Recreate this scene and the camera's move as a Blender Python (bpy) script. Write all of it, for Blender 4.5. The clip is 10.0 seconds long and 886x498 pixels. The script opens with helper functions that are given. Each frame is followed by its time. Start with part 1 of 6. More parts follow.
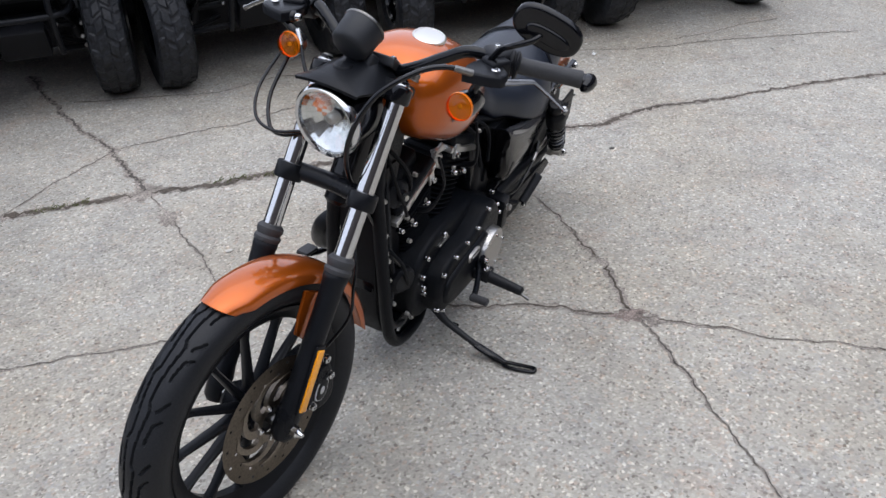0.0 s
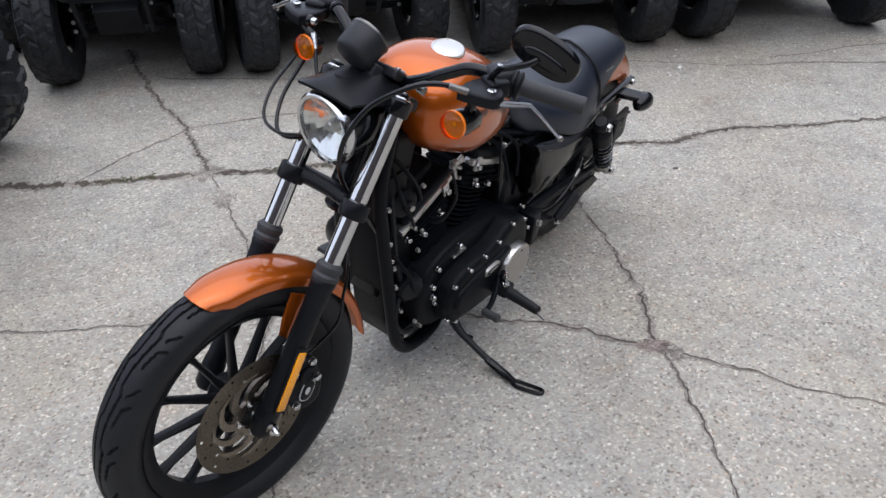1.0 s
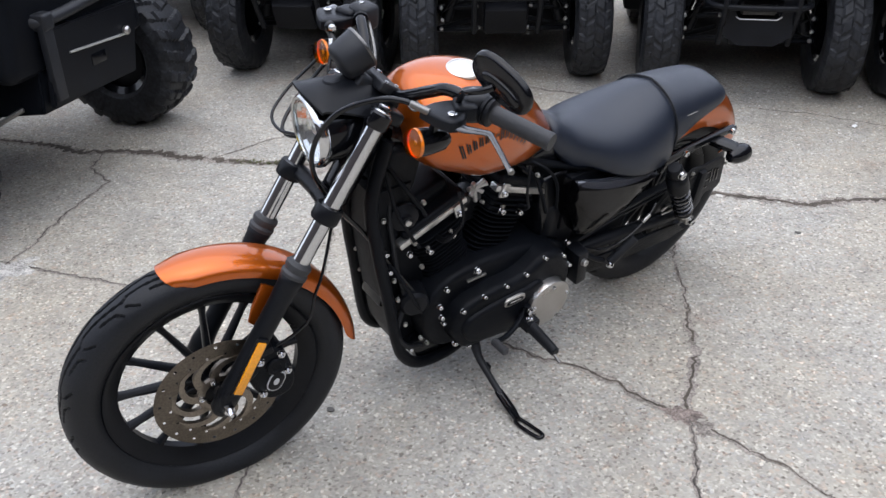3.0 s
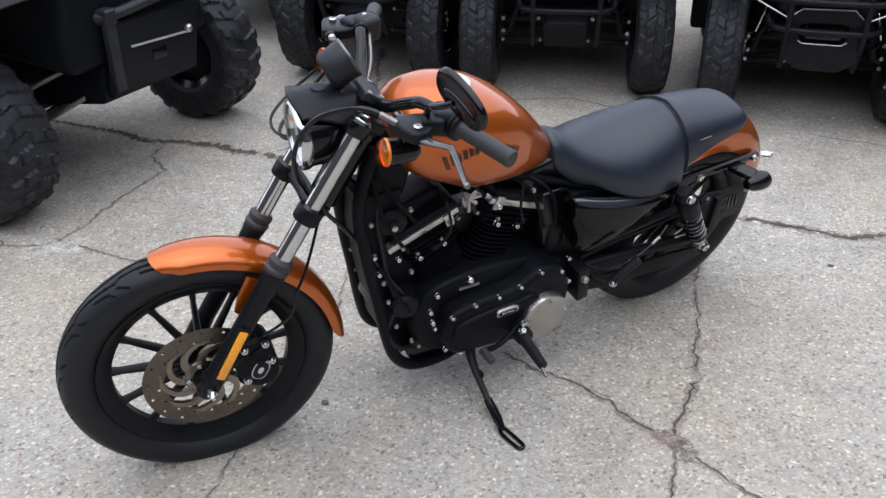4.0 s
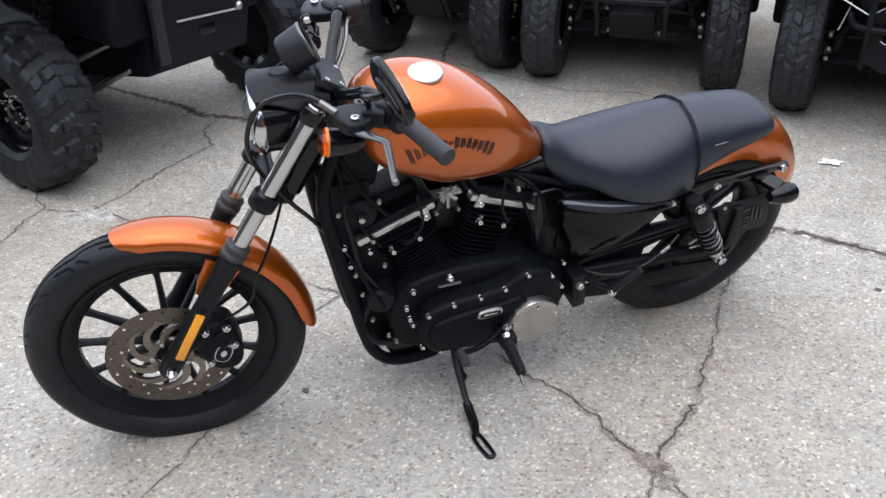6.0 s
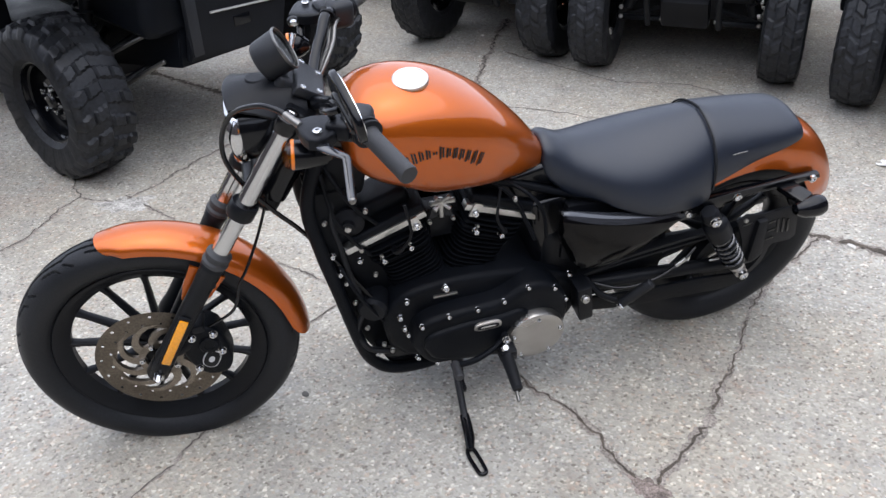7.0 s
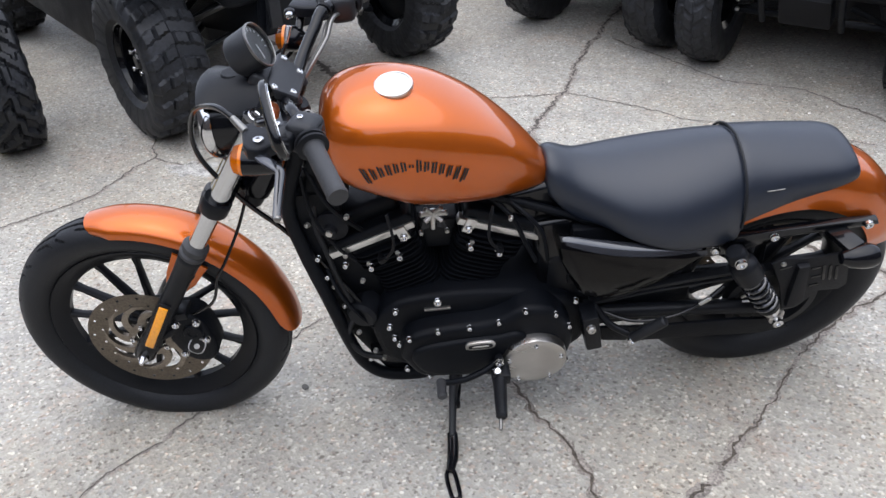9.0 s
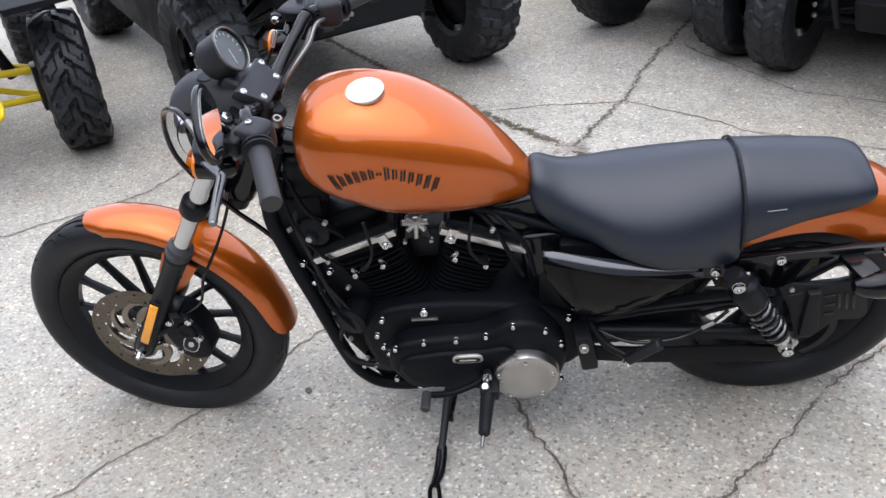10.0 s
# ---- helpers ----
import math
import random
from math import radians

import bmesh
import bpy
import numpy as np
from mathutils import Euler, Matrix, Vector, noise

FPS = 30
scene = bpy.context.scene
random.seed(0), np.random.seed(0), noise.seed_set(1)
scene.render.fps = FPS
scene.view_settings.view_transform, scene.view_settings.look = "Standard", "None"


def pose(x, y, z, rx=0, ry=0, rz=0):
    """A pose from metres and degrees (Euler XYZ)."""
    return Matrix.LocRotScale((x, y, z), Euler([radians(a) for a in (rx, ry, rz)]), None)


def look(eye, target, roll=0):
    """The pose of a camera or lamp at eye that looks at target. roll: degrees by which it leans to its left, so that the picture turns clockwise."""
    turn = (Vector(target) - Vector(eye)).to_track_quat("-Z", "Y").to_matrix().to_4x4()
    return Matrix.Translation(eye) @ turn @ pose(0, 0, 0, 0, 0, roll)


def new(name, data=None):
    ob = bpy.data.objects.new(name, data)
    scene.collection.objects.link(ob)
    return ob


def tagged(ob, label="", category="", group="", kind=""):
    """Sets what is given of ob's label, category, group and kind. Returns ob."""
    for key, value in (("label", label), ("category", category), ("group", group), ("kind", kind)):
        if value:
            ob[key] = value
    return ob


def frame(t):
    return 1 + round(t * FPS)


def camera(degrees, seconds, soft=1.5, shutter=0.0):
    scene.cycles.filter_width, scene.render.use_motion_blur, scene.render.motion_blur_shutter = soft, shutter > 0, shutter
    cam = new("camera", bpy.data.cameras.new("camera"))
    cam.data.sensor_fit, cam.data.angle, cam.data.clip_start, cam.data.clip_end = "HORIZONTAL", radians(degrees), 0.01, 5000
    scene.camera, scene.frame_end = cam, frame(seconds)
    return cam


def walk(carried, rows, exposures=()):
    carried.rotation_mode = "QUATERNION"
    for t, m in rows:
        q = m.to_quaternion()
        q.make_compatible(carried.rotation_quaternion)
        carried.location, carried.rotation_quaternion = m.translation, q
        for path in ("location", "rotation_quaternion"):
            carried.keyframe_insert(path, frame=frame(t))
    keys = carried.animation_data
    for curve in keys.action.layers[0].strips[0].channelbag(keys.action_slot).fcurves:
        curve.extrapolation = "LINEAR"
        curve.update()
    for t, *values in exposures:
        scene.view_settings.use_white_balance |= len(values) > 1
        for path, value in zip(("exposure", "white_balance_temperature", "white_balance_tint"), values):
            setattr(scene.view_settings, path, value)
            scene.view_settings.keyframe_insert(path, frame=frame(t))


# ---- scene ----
cam = camera(53.7, 10.0)
PATH = [
    (0, (0.108, 0.031, 1.563), (0.025, 1.737, 0.523), -3.0),
    (0.5, (0.226, 0.056, 1.563), (0.025, 1.753, 0.524), -2.2),
    (1, (0.35, 0.098, 1.591), (0.021, 1.769, 0.541), -1.8),
    (1.5, (0.49, 0.155, 1.61), (0.027, 1.787, 0.551), -1.8),
    (2, (0.657, 0.197, 1.585), (0.045, 1.798, 0.554), -2.5),
    (2.5, (0.779, 0.241, 1.566), (0.044, 1.806, 0.559), -2.2),
    (3, (0.853, 0.298, 1.571), (0.029, 1.819, 0.568), -1.0),
    (3.2, (0.886, 0.328, 1.571), (0.026, 1.832, 0.572), -0.9),
    (4.3, (1.175, 0.443, 1.611), (0.108, 1.81, 0.615), -0.5),
    (4.5, (1.213, 0.491, 1.606), (0.112, 1.828, 0.605), -0.6),
    (5, (1.281, 0.568, 1.587), (0.127, 1.855, 0.581), -0.9),
    (5.5, (1.306, 0.624, 1.578), (0.12, 1.881, 0.572), -0.9),
    (6.8, (1.311, 0.836, 1.605), (0.051, 1.971, 0.545), -1.7),
    (7, (1.381, 0.903, 1.607), (0.07, 1.981, 0.549), -2.7),
    (7.5, (1.471, 1.057, 1.599), (0.078, 2.02, 0.535), -4.3),
    (8, (1.491, 1.125, 1.589), (0.06, 2.033, 0.527), -3.9),
    (8.5, (1.477, 1.203, 1.614), (0.028, 2.047, 0.523), -3.3),
    (9, (1.465, 1.289, 1.627), (-0.006, 2.062, 0.515), -3.1),
    (9.5, (1.505, 1.424, 1.622), (-0.024, 2.084, 0.514), -4.4),
    (10, (1.551, 1.563, 1.597), (-0.037, 2.107, 0.509), -5.7),
]
walk(cam, [(t, look(eye, target, roll)) for t, eye, target, roll in PATH],
     exposures=[(0.0, 1.48), (1.0, 1.47), (2.5, 1.73), (4.5, 1.70), (5.0, 1.78), (5.5, 1.88), (7.0, 1.87), (8.5, 1.84), (10.0, 2.02)])

# ---- world and sun: a bright overcast sky ----
world = bpy.data.worlds.new("overcast")
scene.world = world
world.use_nodes = True
wn, wl = world.node_tree.nodes, world.node_tree.links
wn.clear()
sky = wn.new("ShaderNodeTexSky")
sky.sky_type, sky.sun_disc = "NISHITA", False
sky.sun_elevation, sky.sun_rotation = radians(83), radians(121)
sky.air_density, sky.dust_density, sky.ozone_density = 1.0, 1.5, 1.5
pale = wn.new("ShaderNodeHueSaturation")
pale.inputs["Saturation"].default_value = 0.5
back = wn.new("ShaderNodeBackground")
back.inputs["Strength"].default_value = 0.132
wout = wn.new("ShaderNodeOutputWorld")
cloud = wn.new("ShaderNodeMix")
cloud.data_type = "RGBA"
cloud.inputs["Factor"].default_value = 0.6
cloud.inputs["B"].default_value = (3.20, 3.38, 4.14, 1)
wl.new(sky.outputs[0], pale.inputs["Color"])
wl.new(pale.outputs[0], cloud.inputs["A"])
wl.new(cloud.outputs["Result"], back.inputs["Color"])
wl.new(back.outputs[0], wout.inputs["Surface"])
sun_data = bpy.data.lights.new("sun", "SUN")
sun_data.energy, sun_data.angle, sun_data.color = 0.5, radians(90), (1.0, 0.99, 0.97)
sun = new("sun", sun_data)
sun.matrix_world = look((1.0, 1.9, 9.0), (0, 2.5, 0))


# ---- materials ----
def material(name, color, rough=0.5, metal=0.0, coat=0.0, spread=0.0, grain=0.0, size=200.0, bump=0.0, blotch=6.0, rough_spread=0.0, specular=0.5):
    """A surface with variation at two scales: blotches of `spread` and grain of `grain`, relief of `bump`."""
    m = bpy.data.materials.new(name)
    m.use_nodes = True
    n, l = m.node_tree.nodes, m.node_tree.links
    b = n["Principled BSDF"]
    b.inputs["Roughness"].default_value, b.inputs["Metallic"].default_value = rough, metal
    b.inputs["Coat Weight"].default_value, b.inputs["Coat Roughness"].default_value = coat, 0.04
    b.inputs["Base Color"].default_value = (*color, 1)
    b.inputs["Specular IOR Level"].default_value = specular
    co = n.new("ShaderNodeTexCoord")
    big, small = n.new("ShaderNodeTexNoise"), n.new("ShaderNodeTexNoise")
    big.inputs["Scale"].default_value, big.inputs["Detail"].default_value = blotch, 6
    small.inputs["Scale"].default_value, small.inputs["Detail"].default_value = size, 3
    l.new(co.outputs["Object"], big.inputs["Vector"])
    l.new(co.outputs["Object"], small.inputs["Vector"])
    if spread or grain:
        def around(node, amount):
            r = n.new("ShaderNodeMapRange")
            r.inputs["From Min"].default_value, r.inputs["From Max"].default_value = 0.3, 0.7
            r.inputs["To Min"].default_value, r.inputs["To Max"].default_value = 1 - amount, 1 + amount
            l.new(node.outputs["Fac"], r.inputs["Value"])
            return r.outputs["Result"]
        mul = n.new("ShaderNodeMath")
        mul.operation = "MULTIPLY"
        l.new(around(big, spread), mul.inputs[0])
        l.new(around(small, grain), mul.inputs[1])
        mix = n.new("ShaderNodeVectorMath")
        mix.operation = "SCALE"
        mix.inputs[0].default_value = color
        l.new(mul.outputs[0], mix.inputs["Scale"])
        l.new(mix.outputs[0], b.inputs["Base Color"])
    if rough_spread:
        r = n.new("ShaderNodeMapRange")
        r.inputs["From Min"].default_value, r.inputs["From Max"].default_value = 0.3, 0.7
        r.inputs["To Min"].default_value, r.inputs["To Max"].default_value = max(rough - rough_spread, 0.02), rough + rough_spread
        l.new(big.outputs["Fac"], r.inputs["Value"])
        l.new(r.outputs["Result"], b.inputs["Roughness"])
    if bump:
        bp = n.new("ShaderNodeBump")
        bp.inputs["Strength"].default_value, bp.inputs["Distance"].default_value = bump, 0.002
        l.new(small.outputs["Fac"], bp.inputs["Height"])
        l.new(bp.outputs[0], b.inputs["Normal"])
    return m


def concrete_material():
    """Weathered exposed-aggregate concrete: grey paste, small dark and pale stones, broad stains."""
    m = bpy.data.materials.new("worn_concrete")
    m.use_nodes = True
    n, l = m.node_tree.nodes, m.node_tree.links
    b = n["Principled BSDF"]
    b.inputs["Roughness"].default_value = 0.72
    b.inputs["Specular IOR Level"].default_value = 0.5
    co = n.new("ShaderNodeTexCoord")

    def noise_tex(scale, detail, rough=0.55):
        t = n.new("ShaderNodeTexNoise")
        t.inputs["Scale"].default_value, t.inputs["Detail"].default_value, t.inputs["Roughness"].default_value = scale, detail, rough
        l.new(co.outputs["Object"], t.inputs["Vector"])
        return t.outputs["Fac"]

    def ramp(source, stops):
        r = n.new("ShaderNodeValToRGB")
        while len(r.color_ramp.elements) < len(stops):
            r.color_ramp.elements.new(0.5)
        for e, (p, c) in zip(r.color_ramp.elements, stops):
            e.position, e.color = p, (*c, 1)
        l.new(source, r.inputs["Fac"])
        return r.outputs["Color"]

    def blend(kind, fac, a, c):
        x = n.new("ShaderNodeMix")
        x.data_type, x.blend_type = "RGBA", kind
        if isinstance(fac, float):
            x.inputs["Factor"].default_value = fac
        else:
            l.new(fac, x.inputs["Factor"])
        l.new(a, x.inputs["A"])
        l.new(c, x.inputs["B"])
        return x.outputs["Result"]

    stains = ramp(noise_tex(0.8, 8, 0.65), [(0.28, (0.280, 0.258, 0.225)), (0.42, (0.356, 0.334, 0.292)), (0.55, (0.366, 0.356, 0.330)), (0.74, (0.440, 0.420, 0.375))])
    rust = ramp(noise_tex(2.1, 6, 0.7), [(0.56, (1, 1, 1)), (0.72, (1.03, 0.93, 0.88))])
    base = blend("MULTIPLY", 1.0, stains, rust)
    mottle = ramp(noise_tex(16, 8, 0.7), [(0.3, (0.84, 0.835, 0.83)), (0.5, (0.98, 0.98, 0.98)), (0.7, (1.08, 1.08, 1.08))])
    base = blend("MULTIPLY", 1.0, base, mottle)
    smudge = ramp(noise_tex(3.7, 5, 0.6), [(0.32, (0.86, 0.86, 0.865)), (0.5, (1, 1, 1)), (0.68, (1.07, 1.06, 1.04))])
    base = blend("MULTIPLY", 1.0, base, smudge)
    stones = n.new("ShaderNodeTexVoronoi")
    stones.inputs["Scale"].default_value = 135
    l.new(co.outputs["Object"], stones.inputs["Vector"])
    tone = ramp(stones.outputs["Color"], [(0.08, (0.36, 0.335, 0.31)), (0.2, (0.74, 0.72, 0.70)), (0.35, (0.92, 0.915, 0.91)), (0.62, (1.02, 1.01, 1.0)), (0.8, (1.26, 1.25, 1.23)), (0.95, (2.0, 1.98, 1.94))])
    base = blend("MULTIPLY", 0.8, base, tone)
    kinds = n.new("ShaderNodeTexVoronoi")
    kinds.inputs["Scale"].default_value = 95
    l.new(co.outputs["Object"], kinds.inputs["Vector"])
    hue = ramp(kinds.outputs["Color"], [(0.12, (1.08, 0.96, 0.88)), (0.26, (1.005, 1, 0.97)), (0.75, (1.005, 1, 0.97)), (0.9, (0.96, 0.98, 1.01))])
    base = blend("MULTIPLY", 1.0, base, hue)
    pits = n.new("ShaderNodeTexVoronoi")
    pits.inputs["Scale"].default_value = 34
    l.new(co.outputs["Object"], pits.inputs["Vector"])
    pit = ramp(pits.outputs["Distance"], [(0.07, (0.42, 0.40, 0.38)), (0.19, (1, 1, 1))])
    base = blend("MULTIPLY", 0.6, base, pit)
    l.new(base, b.inputs["Base Color"])
    bp = n.new("ShaderNodeBump")
    bp.inputs["Strength"].default_value, bp.inputs["Distance"].default_value = 0.6, 0.003
    l.new(stones.outputs["Distance"], bp.inputs["Height"])
    l.new(bp.outputs[0], b.inputs["Normal"])
    return m


CONCRETE = concrete_material()
DIRT = material("crack_dirt", (0.085, 0.071, 0.057), 0.95, spread=0.4, grain=0.5, size=160, bump=0.8)
GUM = material("old_gum", (0.11, 0.105, 0.095), 0.8, spread=0.2)
FINE_DIRT = material("hairline_dirt", (0.085, 0.075, 0.066), 0.95, spread=0.4, grain=0.5, size=160, bump=0.6)
CRUMBLE = material("crumbled_crack_edge", (0.255, 0.228, 0.20), 0.95, spread=0.35, grain=0.5, size=150, bump=0.9, blotch=14)
RED_CRUMBLE = material("reddish_crumbled_concrete", (0.21, 0.172, 0.152), 0.95, spread=0.45, grain=0.5, size=170, bump=0.9, blotch=25)
PALE_CRUMBLE = material("pale_crumbled_concrete", (0.40, 0.385, 0.355), 0.95, spread=0.4, grain=0.5, size=170, bump=0.9, blotch=25)
ORANGE = material("pearl_orange_paint", (0.50, 0.106, 0.0075), 0.40, 0.80, coat=1.0, spread=0.04, grain=0.10, size=2500, specular=0.1)
ORANGE.node_tree.nodes["Principled BSDF"].inputs["Coat IOR"].default_value = 1.5
MATTE = material("matte_black_casing", (0.013, 0.0145, 0.018), 0.5, spread=0.2, grain=0.2, size=700, bump=0.15, rough_spread=0.08, specular=0.4)
CLUTCH = material("satin_polished_cover", (0.46, 0.45, 0.435), 0.3, 1.0, spread=0.1, rough_spread=0.06, blotch=14)
DARK_STEEL = material("dull_grey_steel", (0.22, 0.215, 0.205), 0.4, 1.0, spread=0.3, grain=0.2, size=300, rough_spread=0.12)
GLOSS = material("gloss_black_paint", (0.003, 0.0035, 0.005), 0.2, coat=0.3, spread=0.1, specular=0.2)
# the cover's one black, twice: reflection weakened on its face, raised along its bevel
WEAK_GLOSS = material("weak_gloss_black", (0.0025, 0.0025, 0.003), 0.16, coat=0.12, spread=0.1, specular=0.1)
HIGH_GLOSS = material("high_gloss_black", (0.02, 0.022, 0.027), 0.1, coat=1.0, spread=0.1, specular=0.6)
SATIN = material("satin_black_paint", (0.0068, 0.0077, 0.0100), 0.36, spread=0.25, grain=0.2, size=600, bump=0.15, rough_spread=0.1, specular=0.18)
WRINKLE = material("wrinkle_black_engine_paint", (0.0036, 0.0046, 0.0068), 0.42, spread=0.3, grain=0.3, size=900, bump=0.3, rough_spread=0.1, specular=0.125)
RUBBER = material("tyre_rubber", (0.0110, 0.0122, 0.0150), 0.5, spread=0.3, grain=0.25, size=300, bump=0.25, rough_spread=0.12, specular=0.28)
GRIP = material("grip_rubber", (0.03, 0.031, 0.034), 0.6, spread=0.15, grain=0.2, size=500, bump=0.3)
DUSTY = material("dusty_tyre_rubber", (0.0135, 0.0148, 0.018), 0.5, spread=0.5, grain=0.6, size=70, bump=0.3, blotch=9, rough_spread=0.12, specular=0.34)
VINYL = material("black_seat_vinyl", (0.0052, 0.0098, 0.0205), 0.42, spread=0.12, grain=0.15, size=700, bump=0.14, rough_spread=0.05, specular=0.6)
CHROME = material("chrome", (0.60, 0.605, 0.61), 0.10, 1.0, spread=0.05, rough_spread=0.05)
SATIN_CHROME = material("satin_chrome", (0.86, 0.855, 0.84), 0.28, 1.0, spread=0.05, rough_spread=0.05)
CAP_METAL = material("dulled_chrome", (0.66, 0.65, 0.62), 0.33, 1.0, spread=0.06, rough_spread=0.06)
STEEL = material("brushed_steel", (0.5, 0.49, 0.47), 0.36, 1.0, spread=0.15, grain=0.15, size=300, rough_spread=0.1)
FIN = material("dull_black_fins", (0.0034, 0.0041, 0.0058), 0.65, spread=0.3, grain=0.2, size=500, specular=0.05)
MACHINED = material("machined_aluminium", (0.60, 0.595, 0.58), 0.34, 1.0, spread=0.1, grain=0.1, size=250, rough_spread=0.08)
DISC = material("worn_brake_disc_steel", (0.27, 0.235, 0.195), 0.45, 1.0, spread=0.25, grain=0.2, size=200, rough_spread=0.1)
AMBER_EDGE = material("amber_lens_edge", (0.78, 0.19, 0.006), 0.2, coat=0.5, spread=0.15, grain=0.12, size=260)
AMBER = material("amber_lens_plastic", (0.92, 0.36, 0.008), 0.14, coat=0.8, spread=0.15, grain=0.12, size=260)
LAMP_SILVER = material("silvered_reflector", (0.88, 0.88, 0.87), 0.17, 1.0)
MIRROR = material("mirror_glass", (0.85, 0.86, 0.87), 0.02, 1.0)
LETTER = material("black_decal", (0.02, 0.016, 0.014), 0.4, coat=0.6)
PALE = material("pale_print", (0.55, 0.56, 0.57), 0.5)
DIAL = material("dial_face", (0.05, 0.052, 0.056), 0.4)
PLASTIC = material("black_moulded_plastic", (0.0085, 0.0092, 0.0115), 0.45, spread=0.3, grain=0.2, size=400, bump=0.2, rough_spread=0.12, specular=0.16)
YELLOW = material("yellow_powder_coat", (0.75, 0.55, 0.02), 0.4, spread=0.15, grain=0.1)
DARKRED = material("dark_red_plastic", (0.20, 0.02, 0.015), 0.4, spread=0.2, grain=0.1)
CHIPS = material("pale_stone_chips", (0.55, 0.53, 0.49), 0.85, spread=0.4, blotch=30)
LITTER = material("white_paper_litter", (0.75, 0.75, 0.74), 0.8, spread=0.1)
WEED = material("dry_weeds", (0.09, 0.10, 0.035), 0.8, spread=0.4)
# for the added unseen walls, dark so that they darken reflections
WALL = material("unseen_wall_dark", (0.07, 0.06, 0.058), 0.85, spread=0.25, grain=0.2, size=40, bump=0.5, blotch=1.5)


def glass_material():
    """Thin clear glass: see-through, with a mirror gloss on top."""
    m = bpy.data.materials.new("clear_lens_glass")
    m.use_nodes = True
    n, l = m.node_tree.nodes, m.node_tree.links
    n.remove(n["Principled BSDF"])
    clear, gloss, mix = n.new("ShaderNodeBsdfTransparent"), n.new("ShaderNodeBsdfGlossy"), n.new("ShaderNodeMixShader")
    clear.inputs["Color"].default_value = (0.94, 0.95, 0.95, 1)
    gloss.inputs["Roughness"].default_value = 0.03
    mix.inputs["Fac"].default_value = 0.035
    l.new(clear.outputs[0], mix.inputs[1])
    l.new(gloss.outputs[0], mix.inputs[2])
    l.new(mix.outputs[0], n["Material Output"].inputs["Surface"])
    return m


GLASS = glass_material()
AMBER_GLASS = glass_material()
AMBER_GLASS.name = "amber_lens"
AMBER_GLASS.node_tree.nodes["Transparent BSDF"].inputs["Color"].default_value = (1.0, 0.48, 0.035, 1)


# ---- mesh helpers ----
def part(name, bm, mat, parent=None, label="", smooth=True, sharp=38):
    """Links a bmesh as one mesh object, under its thing where one is given."""
    bmesh.ops.recalc_face_normals(bm, faces=bm.faces[:])
    me = bpy.data.meshes.new(name)
    bm.to_mesh(me)
    bm.free()
    me.materials.append(mat)
    if smooth:
        me.polygons.foreach_set("use_smooth", [True] * len(me.polygons))
        me.set_sharp_from_angle(angle=radians(sharp))
    ob = new(name, me)
    if parent:
        ob.parent = parent
    if label:
        ob["label"] = label
    return ob


def empty(name, m=None):
    ob = new(name)
    ob.empty_display_size = 0.1
    if m is not None:
        ob.matrix_world = m
    return ob


def spline(pts, steps):
    """A smooth line through the points; extra numbers of a point glide along."""
    p = [np.array(q, float) for q in pts]
    if steps < 2 or len(p) < 3:
        return p
    out = []
    for i in range(len(p) - 1):
        a, b, c, d = p[max(i - 1, 0)], p[i], p[i + 1], p[min(i + 2, len(p) - 1)]
        for k in range(steps):
            t = k / steps
            out.append(0.5 * (2 * b + (c - a) * t + (2 * a - 5 * b + 4 * c - d) * t * t + (3 * b - a - 3 * c + d) * t ** 3))
    return out + [p[-1]]


def skin(bm, rings, closed=False, caps=True):
    """Joins rings of equal counts of points."""
    vs = [[bm.verts.new(q) for q in r] for r in rings]
    n = len(vs[0])
    for a, b in zip(vs, vs[1:] + (vs[:1] if closed else [])):
        for i in range(n):
            bm.faces.new((a[i], a[(i + 1) % n], b[(i + 1) % n], b[i]))
    if caps and not closed:
        bm.faces.new(vs[0][::-1])
        bm.faces.new(vs[-1])
    return bm


def tube(pts, r, seg=12, steps=5, closed=False, bm=None, flat=1.0):
    """A round rod along a smooth line; r is one radius or one for each point; flat squeezes it in height."""
    bm = bm or bmesh.new()
    rr = r if isinstance(r, (list, tuple)) else [r] * len(pts)
    line = spline([(*p, q) for p, q in zip(pts, rr)], steps)
    at = [Vector(q[:3]) for q in line]
    rings, side = [], None
    for i, q in enumerate(line):
        a, b = at[max(i - 1, 0)], at[min(i + 1, len(at) - 1)]
        ahead = (b - a).normalized()
        if side is None:
            side = ahead.cross(Vector((0, 0, 1)) if abs(ahead.z) < 0.9 else Vector((1, 0, 0))).normalized()
        side = (side - ahead * side.dot(ahead)).normalized()
        up = side.cross(ahead)
        rings.append([at[i] + float(q[3]) * (math.cos(t) * side + flat * math.sin(t) * up) for t in (2 * math.pi * k / seg for k in range(seg))])
    return skin(bm, rings, closed)


def lathe(profile, centre=(0, 0, 0), axis=(0, 1, 0), seg=48, bm=None, closed=False):
    """Turns a profile of (radius, along the axis) round an axis."""
    bm = bm or bmesh.new()
    ax = Vector(axis).normalized()
    u = ax.orthogonal().normalized()
    v = ax.cross(u)
    c = Vector(centre)
    rings = []
    for r, h in profile:
        r = max(r, 1e-5)
        rings.append([c + ax * h + r * (math.cos(t) * u + math.sin(t) * v) for t in (2 * math.pi * k / seg for k in range(seg))])
    return skin(bm, rings, closed)


